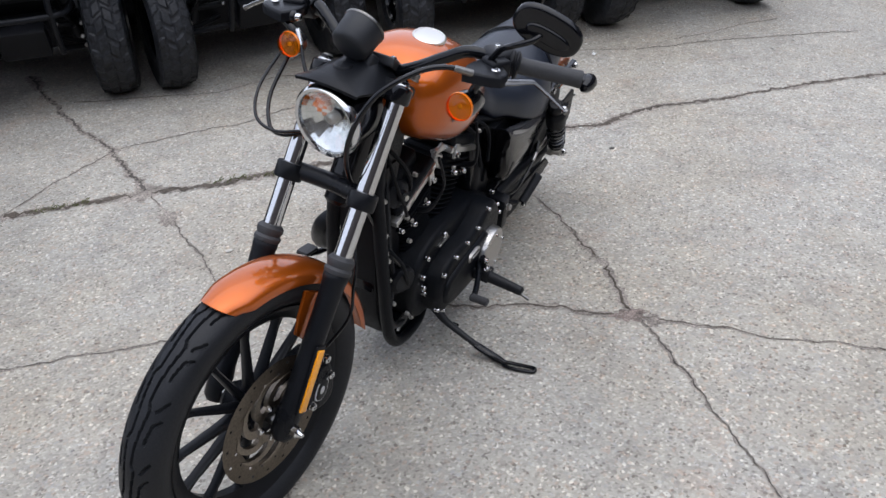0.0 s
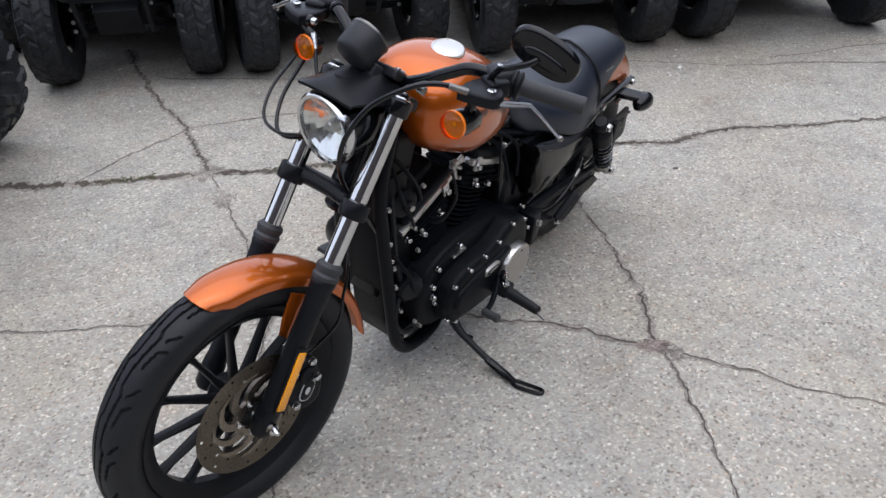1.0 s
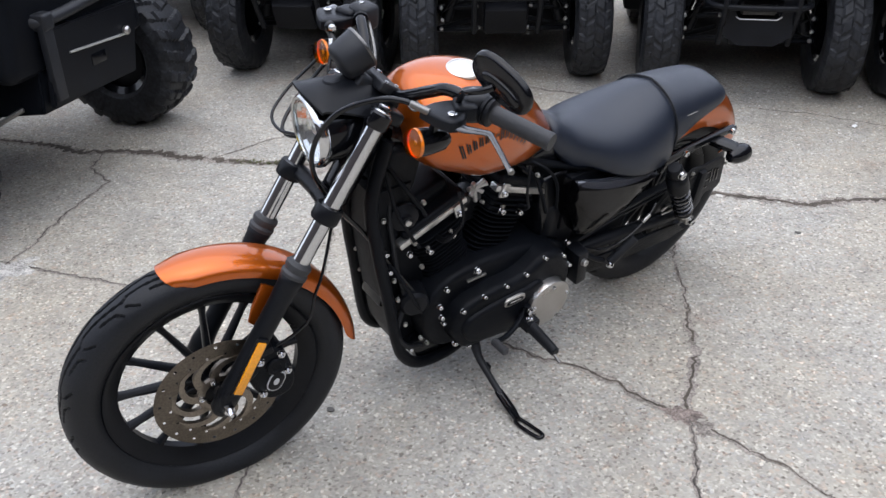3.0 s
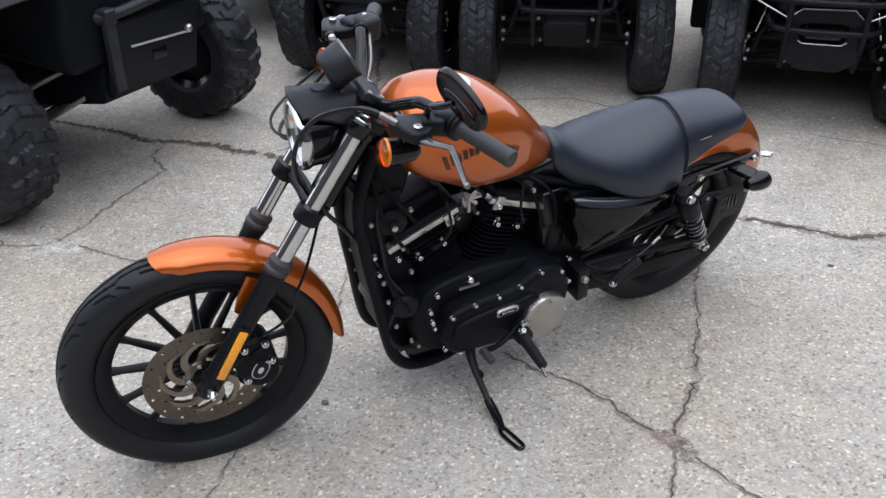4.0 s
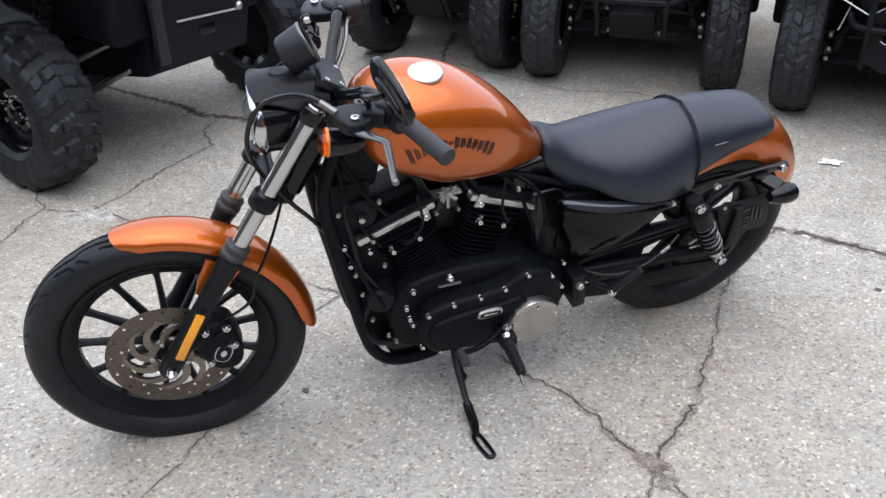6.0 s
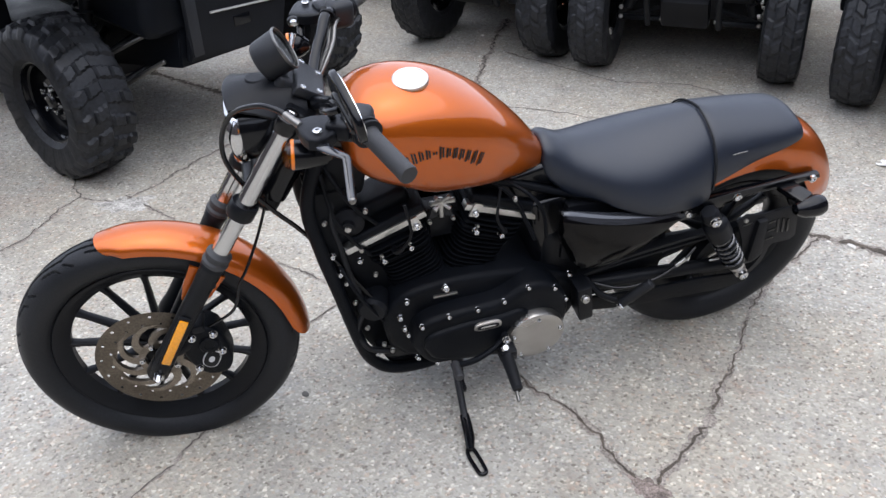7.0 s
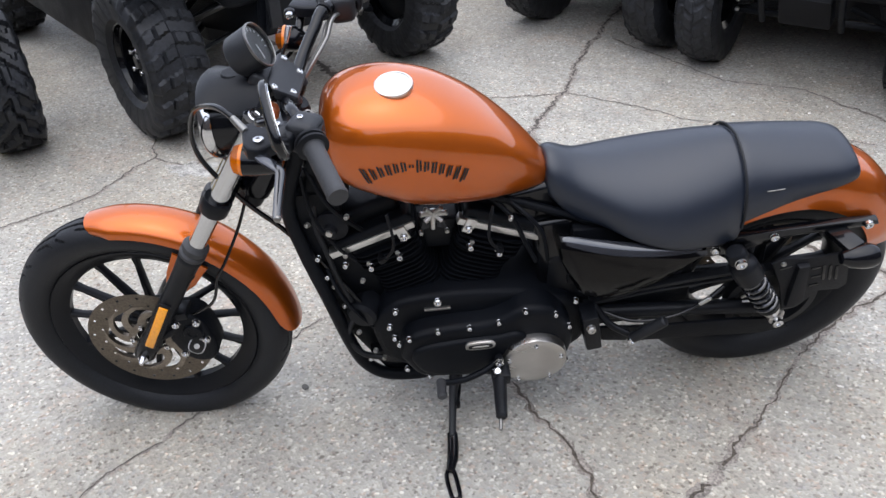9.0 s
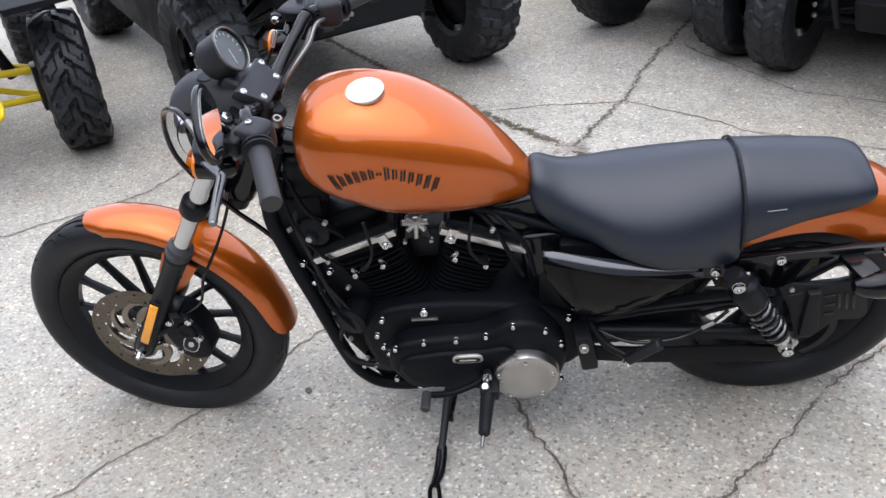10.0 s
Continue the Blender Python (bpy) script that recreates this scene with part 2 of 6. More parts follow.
def rod(a, b, r, r2=None, seg=16, edge=0.15, bm=None):
    """A cylinder from a to b with softened ends."""
    a, b = Vector(a), Vector(b)
    h = (b - a).length
    r2 = r if r2 is None else r2
    e = min(r, r2, h / 2) * edge * 2
    return lathe([(0, 0), (r - e, 0), (r, e), (r2, h - e), (r2 - e, h), (0, h)], a, b - a, seg, bm)


def block(size, centre=(0, 0, 0), turn=(0, 0, 0), bevel=0.005, seg=2, bm=None, taper=1.0):
    """A box with rounded edges; taper narrows its top."""
    own = bmesh.new()
    bmesh.ops.create_cube(own, size=1)
    for v in own.verts:
        k = taper if v.co.z > 0 else 1
        v.co = Vector((v.co.x * size[0] * k, v.co.y * size[1] * k, v.co.z * size[2]))
    if bevel:
        bmesh.ops.bevel(own, geom=own.edges[:], offset=bevel, segments=seg, affect="EDGES", profile=0.6)
    own.transform(pose(*centre, *turn))
    return merge(bm, own)


def merge(bm, own):
    if bm is None:
        return own
    me = bpy.data.meshes.new("tmp")
    own.to_mesh(me)
    own.free()
    bm.from_mesh(me)
    bpy.data.meshes.remove(me)
    return bm


def plate(outline, y0, y1, bevel=0.004, seg=2, bm=None, steps=1, bulge=0.0):
    """A plate with an outline in x and z, from y0 to y1, its outer rim rounded."""
    pts = [q[:2] for q in spline([*outline, outline[0]], steps)[:-1]] if steps > 1 else outline
    own = bmesh.new()
    lo = [own.verts.new((x, y0, z)) for x, z in pts]
    f = own.faces.new(lo)
    hi = bmesh.ops.extrude_face_region(own, geom=[f])
    top = [v for v in hi["geom"] if isinstance(v, bmesh.types.BMVert)]
    bmesh.ops.translate(own, verts=top, vec=(0, y1 - y0, 0))
    if bevel:
        ts = set(top)
        rim = [e for e in own.edges if e.verts[0] in ts and e.verts[1] in ts]
        bmesh.ops.bevel(own, geom=rim, offset=bevel, segments=seg, affect="EDGES", profile=0.5)
    return merge(bm, own)


def oval(rx, rz, n=20, c=(0, 0), power=2.0, turn=0.0):
    out = []
    for k in range(n):
        t = 2 * math.pi * k / n
        x = rx * math.copysign(abs(math.cos(t)) ** (2 / power), math.cos(t))
        z = rz * math.copysign(abs(math.sin(t)) ** (2 / power), math.sin(t))
        out.append((c[0] + x * math.cos(turn) - z * math.sin(turn), c[1] + x * math.sin(turn) + z * math.cos(turn)))
    return out


def curve_at(table, x):
    """A value between the rows (x, value) of a table."""
    xs, vs = zip(*table)
    return float(np.interp(x, xs, vs))


# ---- ground: one worn concrete sheet out to the horizon ----
bm = bmesh.new()
bmesh.ops.create_grid(bm, x_segments=60, y_segments=60, size=30)
for v in bm.verts:
    far = max(abs(v.co.x), abs(v.co.y)) / 30
    v.co *= 1 + 40 * far ** 6
tagged(part("ground", bm, CONCRETE), "weathered grey concrete with exposed aggregate and cracks", "ground", kind="structure")


def crack(points, width, mat, name="crack", seed=1, core=0.36):
    """A worn crack: a ragged band of crumbled edge and, in it, a broken dark line of dirt."""
    rnd = random.Random(seed)
    line = []
    for (ax, ay), (bx, by) in zip(points, points[1:]):
        n = max(2, int(math.hypot(bx - ax, by - ay) / 0.014))
        line += [(ax + (bx - ax) * k / n, ay + (by - ay) * k / n) for k in range(n)]
    line.append(points[-1])
    wander, drift = [], 0.0
    for i in range(len(line)):
        drift = 0.85 * drift + rnd.uniform(-1, 1) * 0.006
        wander.append(drift)
    whole = None
    for layer, scale, low, high, stuff in (("crack", 1.25, 0.0012, 0.0024, CRUMBLE), ("crack_core", core, 0.0026, 0.0042, mat)):
        bm = bmesh.new()
        prev = None
        for i, (x, y) in enumerate(line):
            a, b = line[max(i - 1, 0)], line[min(i + 1, len(line) - 1)]
            d = Vector((b[0] - a[0], b[1] - a[1], 0)).normalized()
            s = Vector((-d.y, d.x, 0))
            w = width * scale * rnd.uniform(0.4, 1.3) * (0.3 if i in (0, len(line) - 1) else 1)
            w *= 0.55 + 1.0 * max(0.0, noise.noise(Vector((x * 2.3, y * 2.3, seed))) + 0.4)
            if layer == "crack_core" and noise.noise(Vector((x * 9, y * 9, seed + 7))) < (-0.6 if width > 0.03 else -0.5):
                prev = None
                continue
            c = Vector((x, y, 0)) + s * (wander[i] + (rnd.uniform(-0.2, 0.2) * width if layer == "crack_core" else 0))
            ring = [bm.verts.new(c - s * w * rnd.uniform(0.35, 0.65) + Vector((0, 0, low))), bm.verts.new(c + Vector((0, 0, rnd.uniform(low, high)))), bm.verts.new(c + s * w * rnd.uniform(0.35, 0.65) + Vector((0, 0, low)))]
            if prev:
                for k in (0, 1):
                    bm.faces.new((prev[k], prev[k + 1], ring[k + 1], ring[k]))
            prev = ring
        ob = part(name if layer == "crack" else "dirt_line", bm, stuff, whole, sharp=180)
        if whole is None:
            whole = tagged(ob, "crumbled, dirt-filled crack in the concrete", "crack", kind="structure")
        else:
            ob["kind"] = "stuff"
    return whole


crack([(-4.6, 2.2), (-3.6, 2.48), (-2.84, 2.64), (-2.48, 2.72), (-2.29, 2.72), (-2.12, 2.82), (-1.72, 2.91), (-1.46, 2.99), (-1.2, 3.09), (-0.9, 3.15), (-0.69, 3.24), (-0.2, 3.38)], 0.058, DIRT, seed=3, core=0.74)
crack([(-0.21, 3.377), (0.05, 3.46), (0.33, 3.54), (0.49, 3.59), (0.67, 3.61), (0.77, 3.71), (0.98, 3.8), (1.28, 3.88), (1.59, 3.98), (2.05, 4.08), (3.2, 4.4), (5, 4.9)], 0.036, DIRT, seed=4, core=0.55)
crack([(-2.3, 4.5), (-1.96, 4.04), (-1.69, 3.71), (-1.48, 3.49), (-1.34, 3.28), (-1.2, 3.09)], 0.045, FINE_DIRT, seed=5)
crack([(-1.2, 3.09), (-1.01, 2.81), (-0.8, 2.49), (-0.62, 2.2)], 0.012, FINE_DIRT, seed=6)
crack([(-1.72, 2.92), (-1.67, 3.1), (-1.48, 3.5), (-1.26, 3.62), (-1.0, 3.74), (-0.76, 3.93), (-0.4, 4.2)], 0.011, FINE_DIRT, seed=7)
crack([(0.24, 3.53), (0.28, 3.1), (0.32, 2.95), (0.43, 2.71), (0.52, 2.47), (0.57, 2.21)], 0.022, DIRT, seed=8)
crack([(0.57, 2.2), (0.62, 2.07), (0.68, 1.85), (0.73, 1.67), (0.85, 1.3), (0.9, 0.9)], 0.010, FINE_DIRT, seed=9)
crack([(-0.02, 2.26), (0.1, 2.24), (0.25, 2.25), (0.45, 2.2), (0.57, 2.17)], 0.022, DIRT, seed=10)
crack([(0.57, 2.17), (0.77, 2.12), (0.99, 2.05), (1.23, 1.99), (1.6, 1.9), (2.3, 1.6)], 0.013, DIRT, seed=11)
crack([(-1.8, 1.9), (-1.29, 1.99), (-1.13, 2.03), (-0.96, 2.07), (-0.81, 2.12), (-0.6, 2.16)], 0.011, FINE_DIRT, seed=12)
crack([(-0.15, 0.9), (-0.24, 1.17), (-0.29, 1.32), (-0.34, 1.46), (-0.51, 1.8), (-0.56, 1.95), (-0.62, 2.2)], 0.010, FINE_DIRT, seed=13)
crack([(-1.66, 0.6), (-1.67, 0.96), (-1.69, 1.16), (-1.74, 1.48), (-1.88, 1.68), (-1.92, 1.76), (-2.13, 1.8), (-2.5, 1.85)], 0.012, FINE_DIRT, seed=14)
crack([(-1.92, 1.76), (-1.83, 1.8), (-1.75, 1.86), (-1.8, 2.06), (-1.9, 2.32), (-1.95, 2.55), (-2.12, 2.62), (-2.2, 2.76)], 0.014, FINE_DIRT, seed=15)
crack([(-1.9, 4.08), (-1.44, 4.13), (-1.18, 4.15), (-0.92, 4.36), (-0.3, 4.4)], 0.014, FINE_DIRT, seed=17)
crack([(0.3, 4.57), (0.525, 4.602), (0.735, 4.598), (0.979, 4.589), (1.206, 4.63), (1.474, 4.69), (2.2, 4.75)], 0.009, FINE_DIRT, seed=18)
crack([(1.2, 4.72), (1.35, 4.80), (1.53, 4.89), (1.843, 5.03)], 0.008, FINE_DIRT, seed=19)

# broken, reddish crumble where cracks meet, and a pale spalled patch
for x, y, r, turn, stuff, seed in ((0.555, 2.185, 0.070, 0.2, RED_CRUMBLE, 2), (0.62, 2.16, 0.05, 1.3, CRUMBLE, 3), (-1.73, 1.87, 0.13, 0.9, PALE_CRUMBLE, 4), (-1.22, 3.07, 0.10, 0.4, CRUMBLE, 5), (-1.05, 2.86, 0.08, 2.2, CRUMBLE, 6)):
    bm = bmesh.new()
    dice = random.Random(seed)
    hub = bm.verts.new((0, 0, 0.004))
    rim = []
    for k in range(40):
        a = 2 * math.pi * k / 40
        q = r * (0.55 + 0.9 * abs(noise.noise(Vector((math.cos(a) * 1.9, math.sin(a) * 1.9, seed * 3.3)))) + dice.uniform(-0.12, 0.12))
        rim.append((bm.verts.new((0.55 * q * math.cos(a), 0.55 * q * math.sin(a) * 0.6, dice.uniform(0.0025, 0.006))), bm.verts.new((q * math.cos(a), q * math.sin(a) * 0.6, 0.0008))))
    for (a, b), (c, d) in zip(rim, rim[1:] + rim[:1]):
        bm.faces.new((hub, a, c))
        bm.faces.new((a, b, d, c))
    bm.transform(pose(x, y, 0, 0, 0, math.degrees(turn)))
    tagged(part("crumbled_patch", bm, stuff, smooth=False), "crumbled broken patch in the concrete", "crumble", kind="structure")

# loose grit along the cracks, dry weeds, scraps of paper
rnd = random.Random(11)
bm = bmesh.new()
runs = [((-2.8, 2.64), (-0.7, 3.24), 0.035, 260), ((-0.7, 3.24), (0.7, 3.62), 0.035, 120), ((-1.96, 4.04), (-1.2, 3.09), 0.03, 120), ((0.3, 2.95), (0.57, 2.2), 0.03, 60), ((0.5, 2.25), (0.64, 2.12), 0.05, 60), ((-2.4, 0.9), (1.6, 4.6), 0.9, 260)]
for (ax, ay), (bx, by), spread, count in runs:
    for k in range(count):
        t = rnd.random()
        c = Vector((ax + (bx - ax) * t + rnd.gauss(0, spread), ay + (by - ay) * t + rnd.gauss(0, spread), 0))
        r = rnd.uniform(0.0015, 0.0042)
        vs = [bm.verts.new(c + r * Vector((math.cos(a) * rnd.uniform(0.7, 1.2), math.sin(a) * rnd.uniform(0.7, 1.2), 0.0))) for a in (0, 1.57, 3.14, 4.71)]
        top = bm.verts.new(c + Vector((rnd.uniform(-0.3, 0.3) * r, rnd.uniform(-0.3, 0.3) * r, r * rnd.uniform(0.7, 1.2))))
        for i in range(4):
            bm.faces.new((vs[i], vs[(i + 1) % 4], top))
tagged(part("grit", bm, CRUMBLE, sharp=10), "loose brown grit scattered along the cracks", "grit", kind="stuff")
bm = bmesh.new()
for k in range(420):
    t = rnd.random()
    c = Vector((-1.75 + 1.15 * t + rnd.gauss(0, 0.012), 2.90 + 0.36 * t + rnd.gauss(0, 0.012), 0.0))
    if noise.noise(c * 5) < 0.02:
        continue
    a, h = rnd.uniform(0, 6.28), rnd.uniform(0.006, 0.022)
    d, s = Vector((math.cos(a), math.sin(a), 0)), Vector((-math.sin(a), math.cos(a), 0)) * 0.0014
    q = [bm.verts.new(c - s), bm.verts.new(c + s), bm.verts.new(c + d * h * 0.5 + s * 0.7 + Vector((0, 0, h * 0.6))), bm.verts.new(c + d * h + Vector((0, 0, h * 0.65)))]
    bm.faces.new((q[0], q[1], q[2]))
    bm.faces.new((q[0], q[2], q[3]))
tagged(part("weeds", bm, WEED, sharp=180), "low dry weeds growing in the wide crack", "weeds", kind="stuff")
for x, y, r, turn in ((0.16, 4.20, 0.040, 0.4), (0.74, 4.52, 0.016, 1.2)):
    bm = bmesh.new()
    bmesh.ops.create_grid(bm, x_segments=13, y_segments=11, size=1)
    for v in bm.verts:
        k = noise.noise(Vector((v.co.x * 1.7, v.co.y * 1.7, x * 9)))
        v.co = Vector((v.co.x * r * (1 + 0.6 * k) + r * 0.3 * v.co.y, v.co.y * r * 0.62 * (1 - 0.6 * k), 0.006 + r * 0.30 * abs(k) + 0.10 * r * abs(noise.noise(v.co * 4))))
    bm.transform(pose(x, y, 0, 0, 0, math.degrees(turn)))
    bmesh.ops.solidify(bm, geom=bm.faces[:], thickness=0.0008)
    tagged(part("paper_scrap", bm, LITTER, sharp=20), "crumpled scrap of white paper on the concrete", "litter", group="paper scraps")


# pale stone chips strewn over the concrete towards the parked row, and two old gum spots
dice = random.Random(44)
bm = bmesh.new()
for k in range(420):
    x, y = dice.uniform(-2.2, 2.6), dice.uniform(2.6, 5.2)
    r = dice.uniform(0.003, 0.0085) * (1.6 if dice.random() < 0.06 else 1)
    own = bmesh.new()
    bmesh.ops.create_icosphere(own, subdivisions=1, radius=r)
    for v in own.verts:
        v.co *= dice.uniform(0.7, 1.25)
    own.transform(Matrix.Translation((x, y, r * 0.25)) @ Matrix.Rotation(dice.uniform(0, 6), 4, "Z") @ Matrix.Diagonal((1.3, 0.8, 0.5, 1)))
    merge(bm, own)
tagged(part("stone_chips", bm, CHIPS, smooth=False), "pale stone chips strewn over the concrete", "gravel", kind="stuff")
for x, y, r in ((-0.301, 1.770, 0.012), (0.668, 3.359, 0.011)):
    bm = plate(oval(r, r * 0.75, 14), 0.0, 0.0025, 0.001)
    bm.transform(Matrix.Translation((x, y, 0.0025)) @ Matrix.Rotation(radians(-90), 4, "X") @ Matrix.Diagonal((1, -1, 1, 1)))
    bmesh.ops.recalc_face_normals(bm, faces=bm.faces[:])
    tagged(part("gum_spot", bm, GUM), "flat dark old gum spot on the concrete", "gum", group="gum spots")


# ---- the motorcycle: x ahead, y to its left, z up, leaning on its side stand ----
BIKE = pose(0.165, 2.869, -0.010, 0, 0, -113.86) @ pose(0, 0, 0, -11.9)
bike = tagged(empty("motorcycle", BIKE), "orange and black cruiser motorcycle leaning on its side stand", "motorcycle")
AXLE_F, AXLE_R = Vector((1.515, 0, 0.322)), Vector((0, 0, 0.318))
UPWARD = Vector((-0.5, 0, 0.866))
PIVOT = AXLE_F - 0.064 * Vector((0.866, 0, 0.5))
STEER = Matrix.Translation(PIVOT) @ Matrix.Rotation(radians(-9.2), 4, UPWARD) @ Matrix.Translation(-PIVOT)


def steered(bm):
    bm.transform(STEER)
    return bm


def straight(p):
    return STEER.inverted() @ Vector(p)


def mirrored(p):
    return Vector((p[0], -p[1], p[2]))


def tyre(R, half, depth, c, strokes, period, seg=780, fine=60):
    """A road tyre whose tread grooves are cut into it. strokes: lines (along, across) to (along, across) within one period."""
    bm = bmesh.new()
    n = round(2 * math.pi * R / period)
    p = 2 * math.pi * R / n
    lines = []
    for side, off in ((1, 0), (-1, p / 2)):
        for (s0, w0), (s1, w1) in strokes:
            for wrap in (-p, 0, p):
                lines.append((s0 + off + wrap, w0 * side, s1 - s0, (w1 - w0) * side))
    us = [-1, -0.93, -0.85, -0.76, -0.66, -0.56] + [-0.47 + 0.94 * k / fine for k in range(fine + 1)] + [0.56, 0.66, 0.76, 0.85, 0.93, 1]
    arc = half * radians(150)
    vs = []
    for i in range(seg):
        a = 2 * math.pi * i / seg
        s = (a * R) % p
        near = [q for q in lines if min(q[0], q[0] + q[2]) - 0.004 < s < max(q[0], q[0] + q[2]) + 0.004]
        ring = []
        for u in us:
            t = u * radians(150)
            # section: round crown, sides that draw in to the bead
            y, h = half * math.sin(t), depth * 0.5 * (1 + math.cos(t))
            r = R - depth + h
            w = u * arc
            for ax, ay, dx, dy in near:
                k = min(1, max(0, ((s - ax) * dx + (w - ay) * dy) / (dx * dx + dy * dy)))
                if math.hypot(s - ax - k * dx, w - ay - k * dy) < 0.0026:
                    r -= 0.006
                    break
            ring.append(bm.verts.new((c[0] + r * math.cos(a), c[1] + y, c[2] + r * math.sin(a))))
        vs.append(ring)
    for i in range(seg):
        a, b = vs[i], vs[(i + 1) % seg]
        for j in range(len(us) - 1):
            bm.faces.new((a[j], a[j + 1], b[j + 1], b[j]))
        bm.faces.new((a[0], b[0], b[-1], a[-1]))
    return bm


def cast_rim(R, half, c, hub_half):
    """The rim ring and hub of a black cast wheel."""
    bm = lathe([(R, half), (R + 0.004, half - 0.004), (R - 0.004, half - 0.012), (R - 0.022, half - 0.02), (R - 0.03, 0.008), (R - 0.03, -0.008), (R - 0.022, -half + 0.02),
                (R - 0.004, -half + 0.012), (R + 0.004, -half + 0.004), (R, -half), (R - 0.01, -half + 0.002), (R - 0.03, -half + 0.02), (R - 0.038, -0.01), (R - 0.038, 0.01), (R - 0.03, half - 0.02), (R - 0.01, half - 0.002)],
               c, (0, 1, 0), 96, closed=True)
    lathe([(0.012, -hub_half), (0.036, -hub_half), (0.042, -hub_half + 0.01), (0.03, -0.02), (0.03, 0.02), (0.042, hub_half - 0.01), (0.036, hub_half), (0.012, hub_half)], c, (0, 1, 0), 40, bm)
    return bm


def spokes(R, c, count, wheel, steer):
    """Thin tapered spokes, each a part of its wheel."""
    y = Vector((0, 1, 0))
    for k in range(count):
        a = 2 * math.pi * k / count + 0.1
        d, s = Vector((math.cos(a), 0, math.sin(a))), Vector((-math.sin(a), 0, math.cos(a)))
        rings = []
        for r, w, h in ((0.03, 0.011, 0.018), (0.09, 0.0085, 0.013), (R - 0.06, 0.0065, 0.010), (R - 0.032, 0.010, 0.012)):
            m = Vector(c) + d * r
            rings.append([m + s * w * q[0] + y * h * q[1] for q in ((1, 0.55), (0.55, 1), (-0.55, 1), (-1, 0.55), (-1, -0.55), (-0.55, -1), (0.55, -1), (1, -0.55))])
        bm = skin(bmesh.new(), rings)
        part("spoke", steered(bm) if steer else bm, SATIN, wheel)


def brake_disc(r0, r1, c, holes=34, thick=0.0045):
    """A drilled ring: cells of a fine round grid are left out where the holes are."""
    bm = bmesh.new()
    seg, radial = holes * 8, 9
    grid = [[bm.verts.new((c[0] + (r0 + (r1 - r0) * j / radial) * math.cos(2 * math.pi * i / seg), c[1], c[2] + (r0 + (r1 - r0) * j / radial) * math.sin(2 * math.pi * i / seg))) for j in range(radial + 1)] for i in range(seg)]
    for i in range(seg):
        for j in range(radial):
            row = 2 if (i // 8) % 2 else 6
            if i % 8 in (3, 4) and j == row:
                continue
            bm.faces.new((grid[i][j], grid[i][j + 1], grid[(i + 1) % seg][j + 1], grid[(i + 1) % seg][j]))
    bmesh.ops.solidify(bm, geom=bm.faces[:], thickness=thick)
    return bm


def carrier(r0, r1, c, wheel, arms=6, thick=0.005, sweep=0.7):
    """The hub ring and the swirl of curved arms that hold the disc."""
    ring = lathe([(r0 - 0.016, -thick), (r0, -thick), (r0, thick), (r0 - 0.016, thick)], c, (0, 1, 0), 40, closed=True)
    part("disc_carrier", steered(ring), DISC, wheel)
    for k in range(arms):
        rings = []
        for q in range(8):
            t = q / 7
            r, a = r0 - 0.006 + (r1 - r0 + 0.01) * t, 2 * math.pi * k / arms + sweep * t * t
            w = 0.0105 + 0.006 * t - 0.002 * math.sin(math.pi * t)
            m = Vector((math.cos(a), 0, math.sin(a))) * r + Vector(c)
            s = Vector((-math.sin(a), 0, math.cos(a)))
            rings.append([m + s * w + Vector((0, thick, 0)), m - s * w + Vector((0, thick, 0)), m - s * w - Vector((0, thick, 0)), m + s * w - Vector((0, thick, 0))])
        part("carrier_arm", steered(skin(bmesh.new(), rings)), DISC, wheel)


def bolt(p, axis, r=0.007, h=0.006, parent=None, mat=None, name="bolt", steer=False):
    """A domed cap bolt."""
    r *= 1.15
    bm = lathe([(0, 0), (r * 1.08, 0), (r * 1.08, h * 0.15), (r, h * 0.2), (r, h * 0.8), (r * 0.75, h), (r * 0.45, h), (r * 0.45, h * 0.6), (0, h * 0.6)], p, axis, 14)
    return part(name, steered(bm) if steer else bm, mat or CHROME, parent)


# front wheel
wheel = part("front_wheel", steered(cast_rim(0.249, 0.034, AXLE_F, 0.055)), SATIN, bike, "black thirteen-spoke cast front wheel")
spokes(0.249, AXLE_F, 13, wheel, True)
ZIGZAG = [((0.0, 0.007), (0.085, 0.015)), ((0.085, 0.015), (0.102, 0.007)), ((0.102, 0.007), (0.131, 0.007)), ((0.020, 0.024), (0.060, 0.030)), ((0.060, 0.030), (0.072, 0.043)), ((0.088, 0.028), (0.112, 0.044))]
part("tyre", steered(tyre(0.331, 0.052, 0.088, AXLE_F, ZIGZAG, 0.13)), RUBBER, wheel, "black road tyre with wavy tread grooves", sharp=20)
part("brake_disc", steered(brake_disc(0.100, 0.150, AXLE_F + Vector((0, 0.066, 0)))), DISC, wheel, "drilled brown-grey steel brake disc")
carrier(0.052, 0.106, AXLE_F + Vector((0, 0.063, 0)), wheel, arms=9, sweep=0.85)
for k in range(5):
    a = 2 * math.pi * k / 5
    bolt(AXLE_F + Vector((0.043 * math.cos(a), 0.068, 0.043 * math.sin(a))), (0, 1, 0), 0.006, 0.006, wheel, CHROME, "disc_bolt", True)

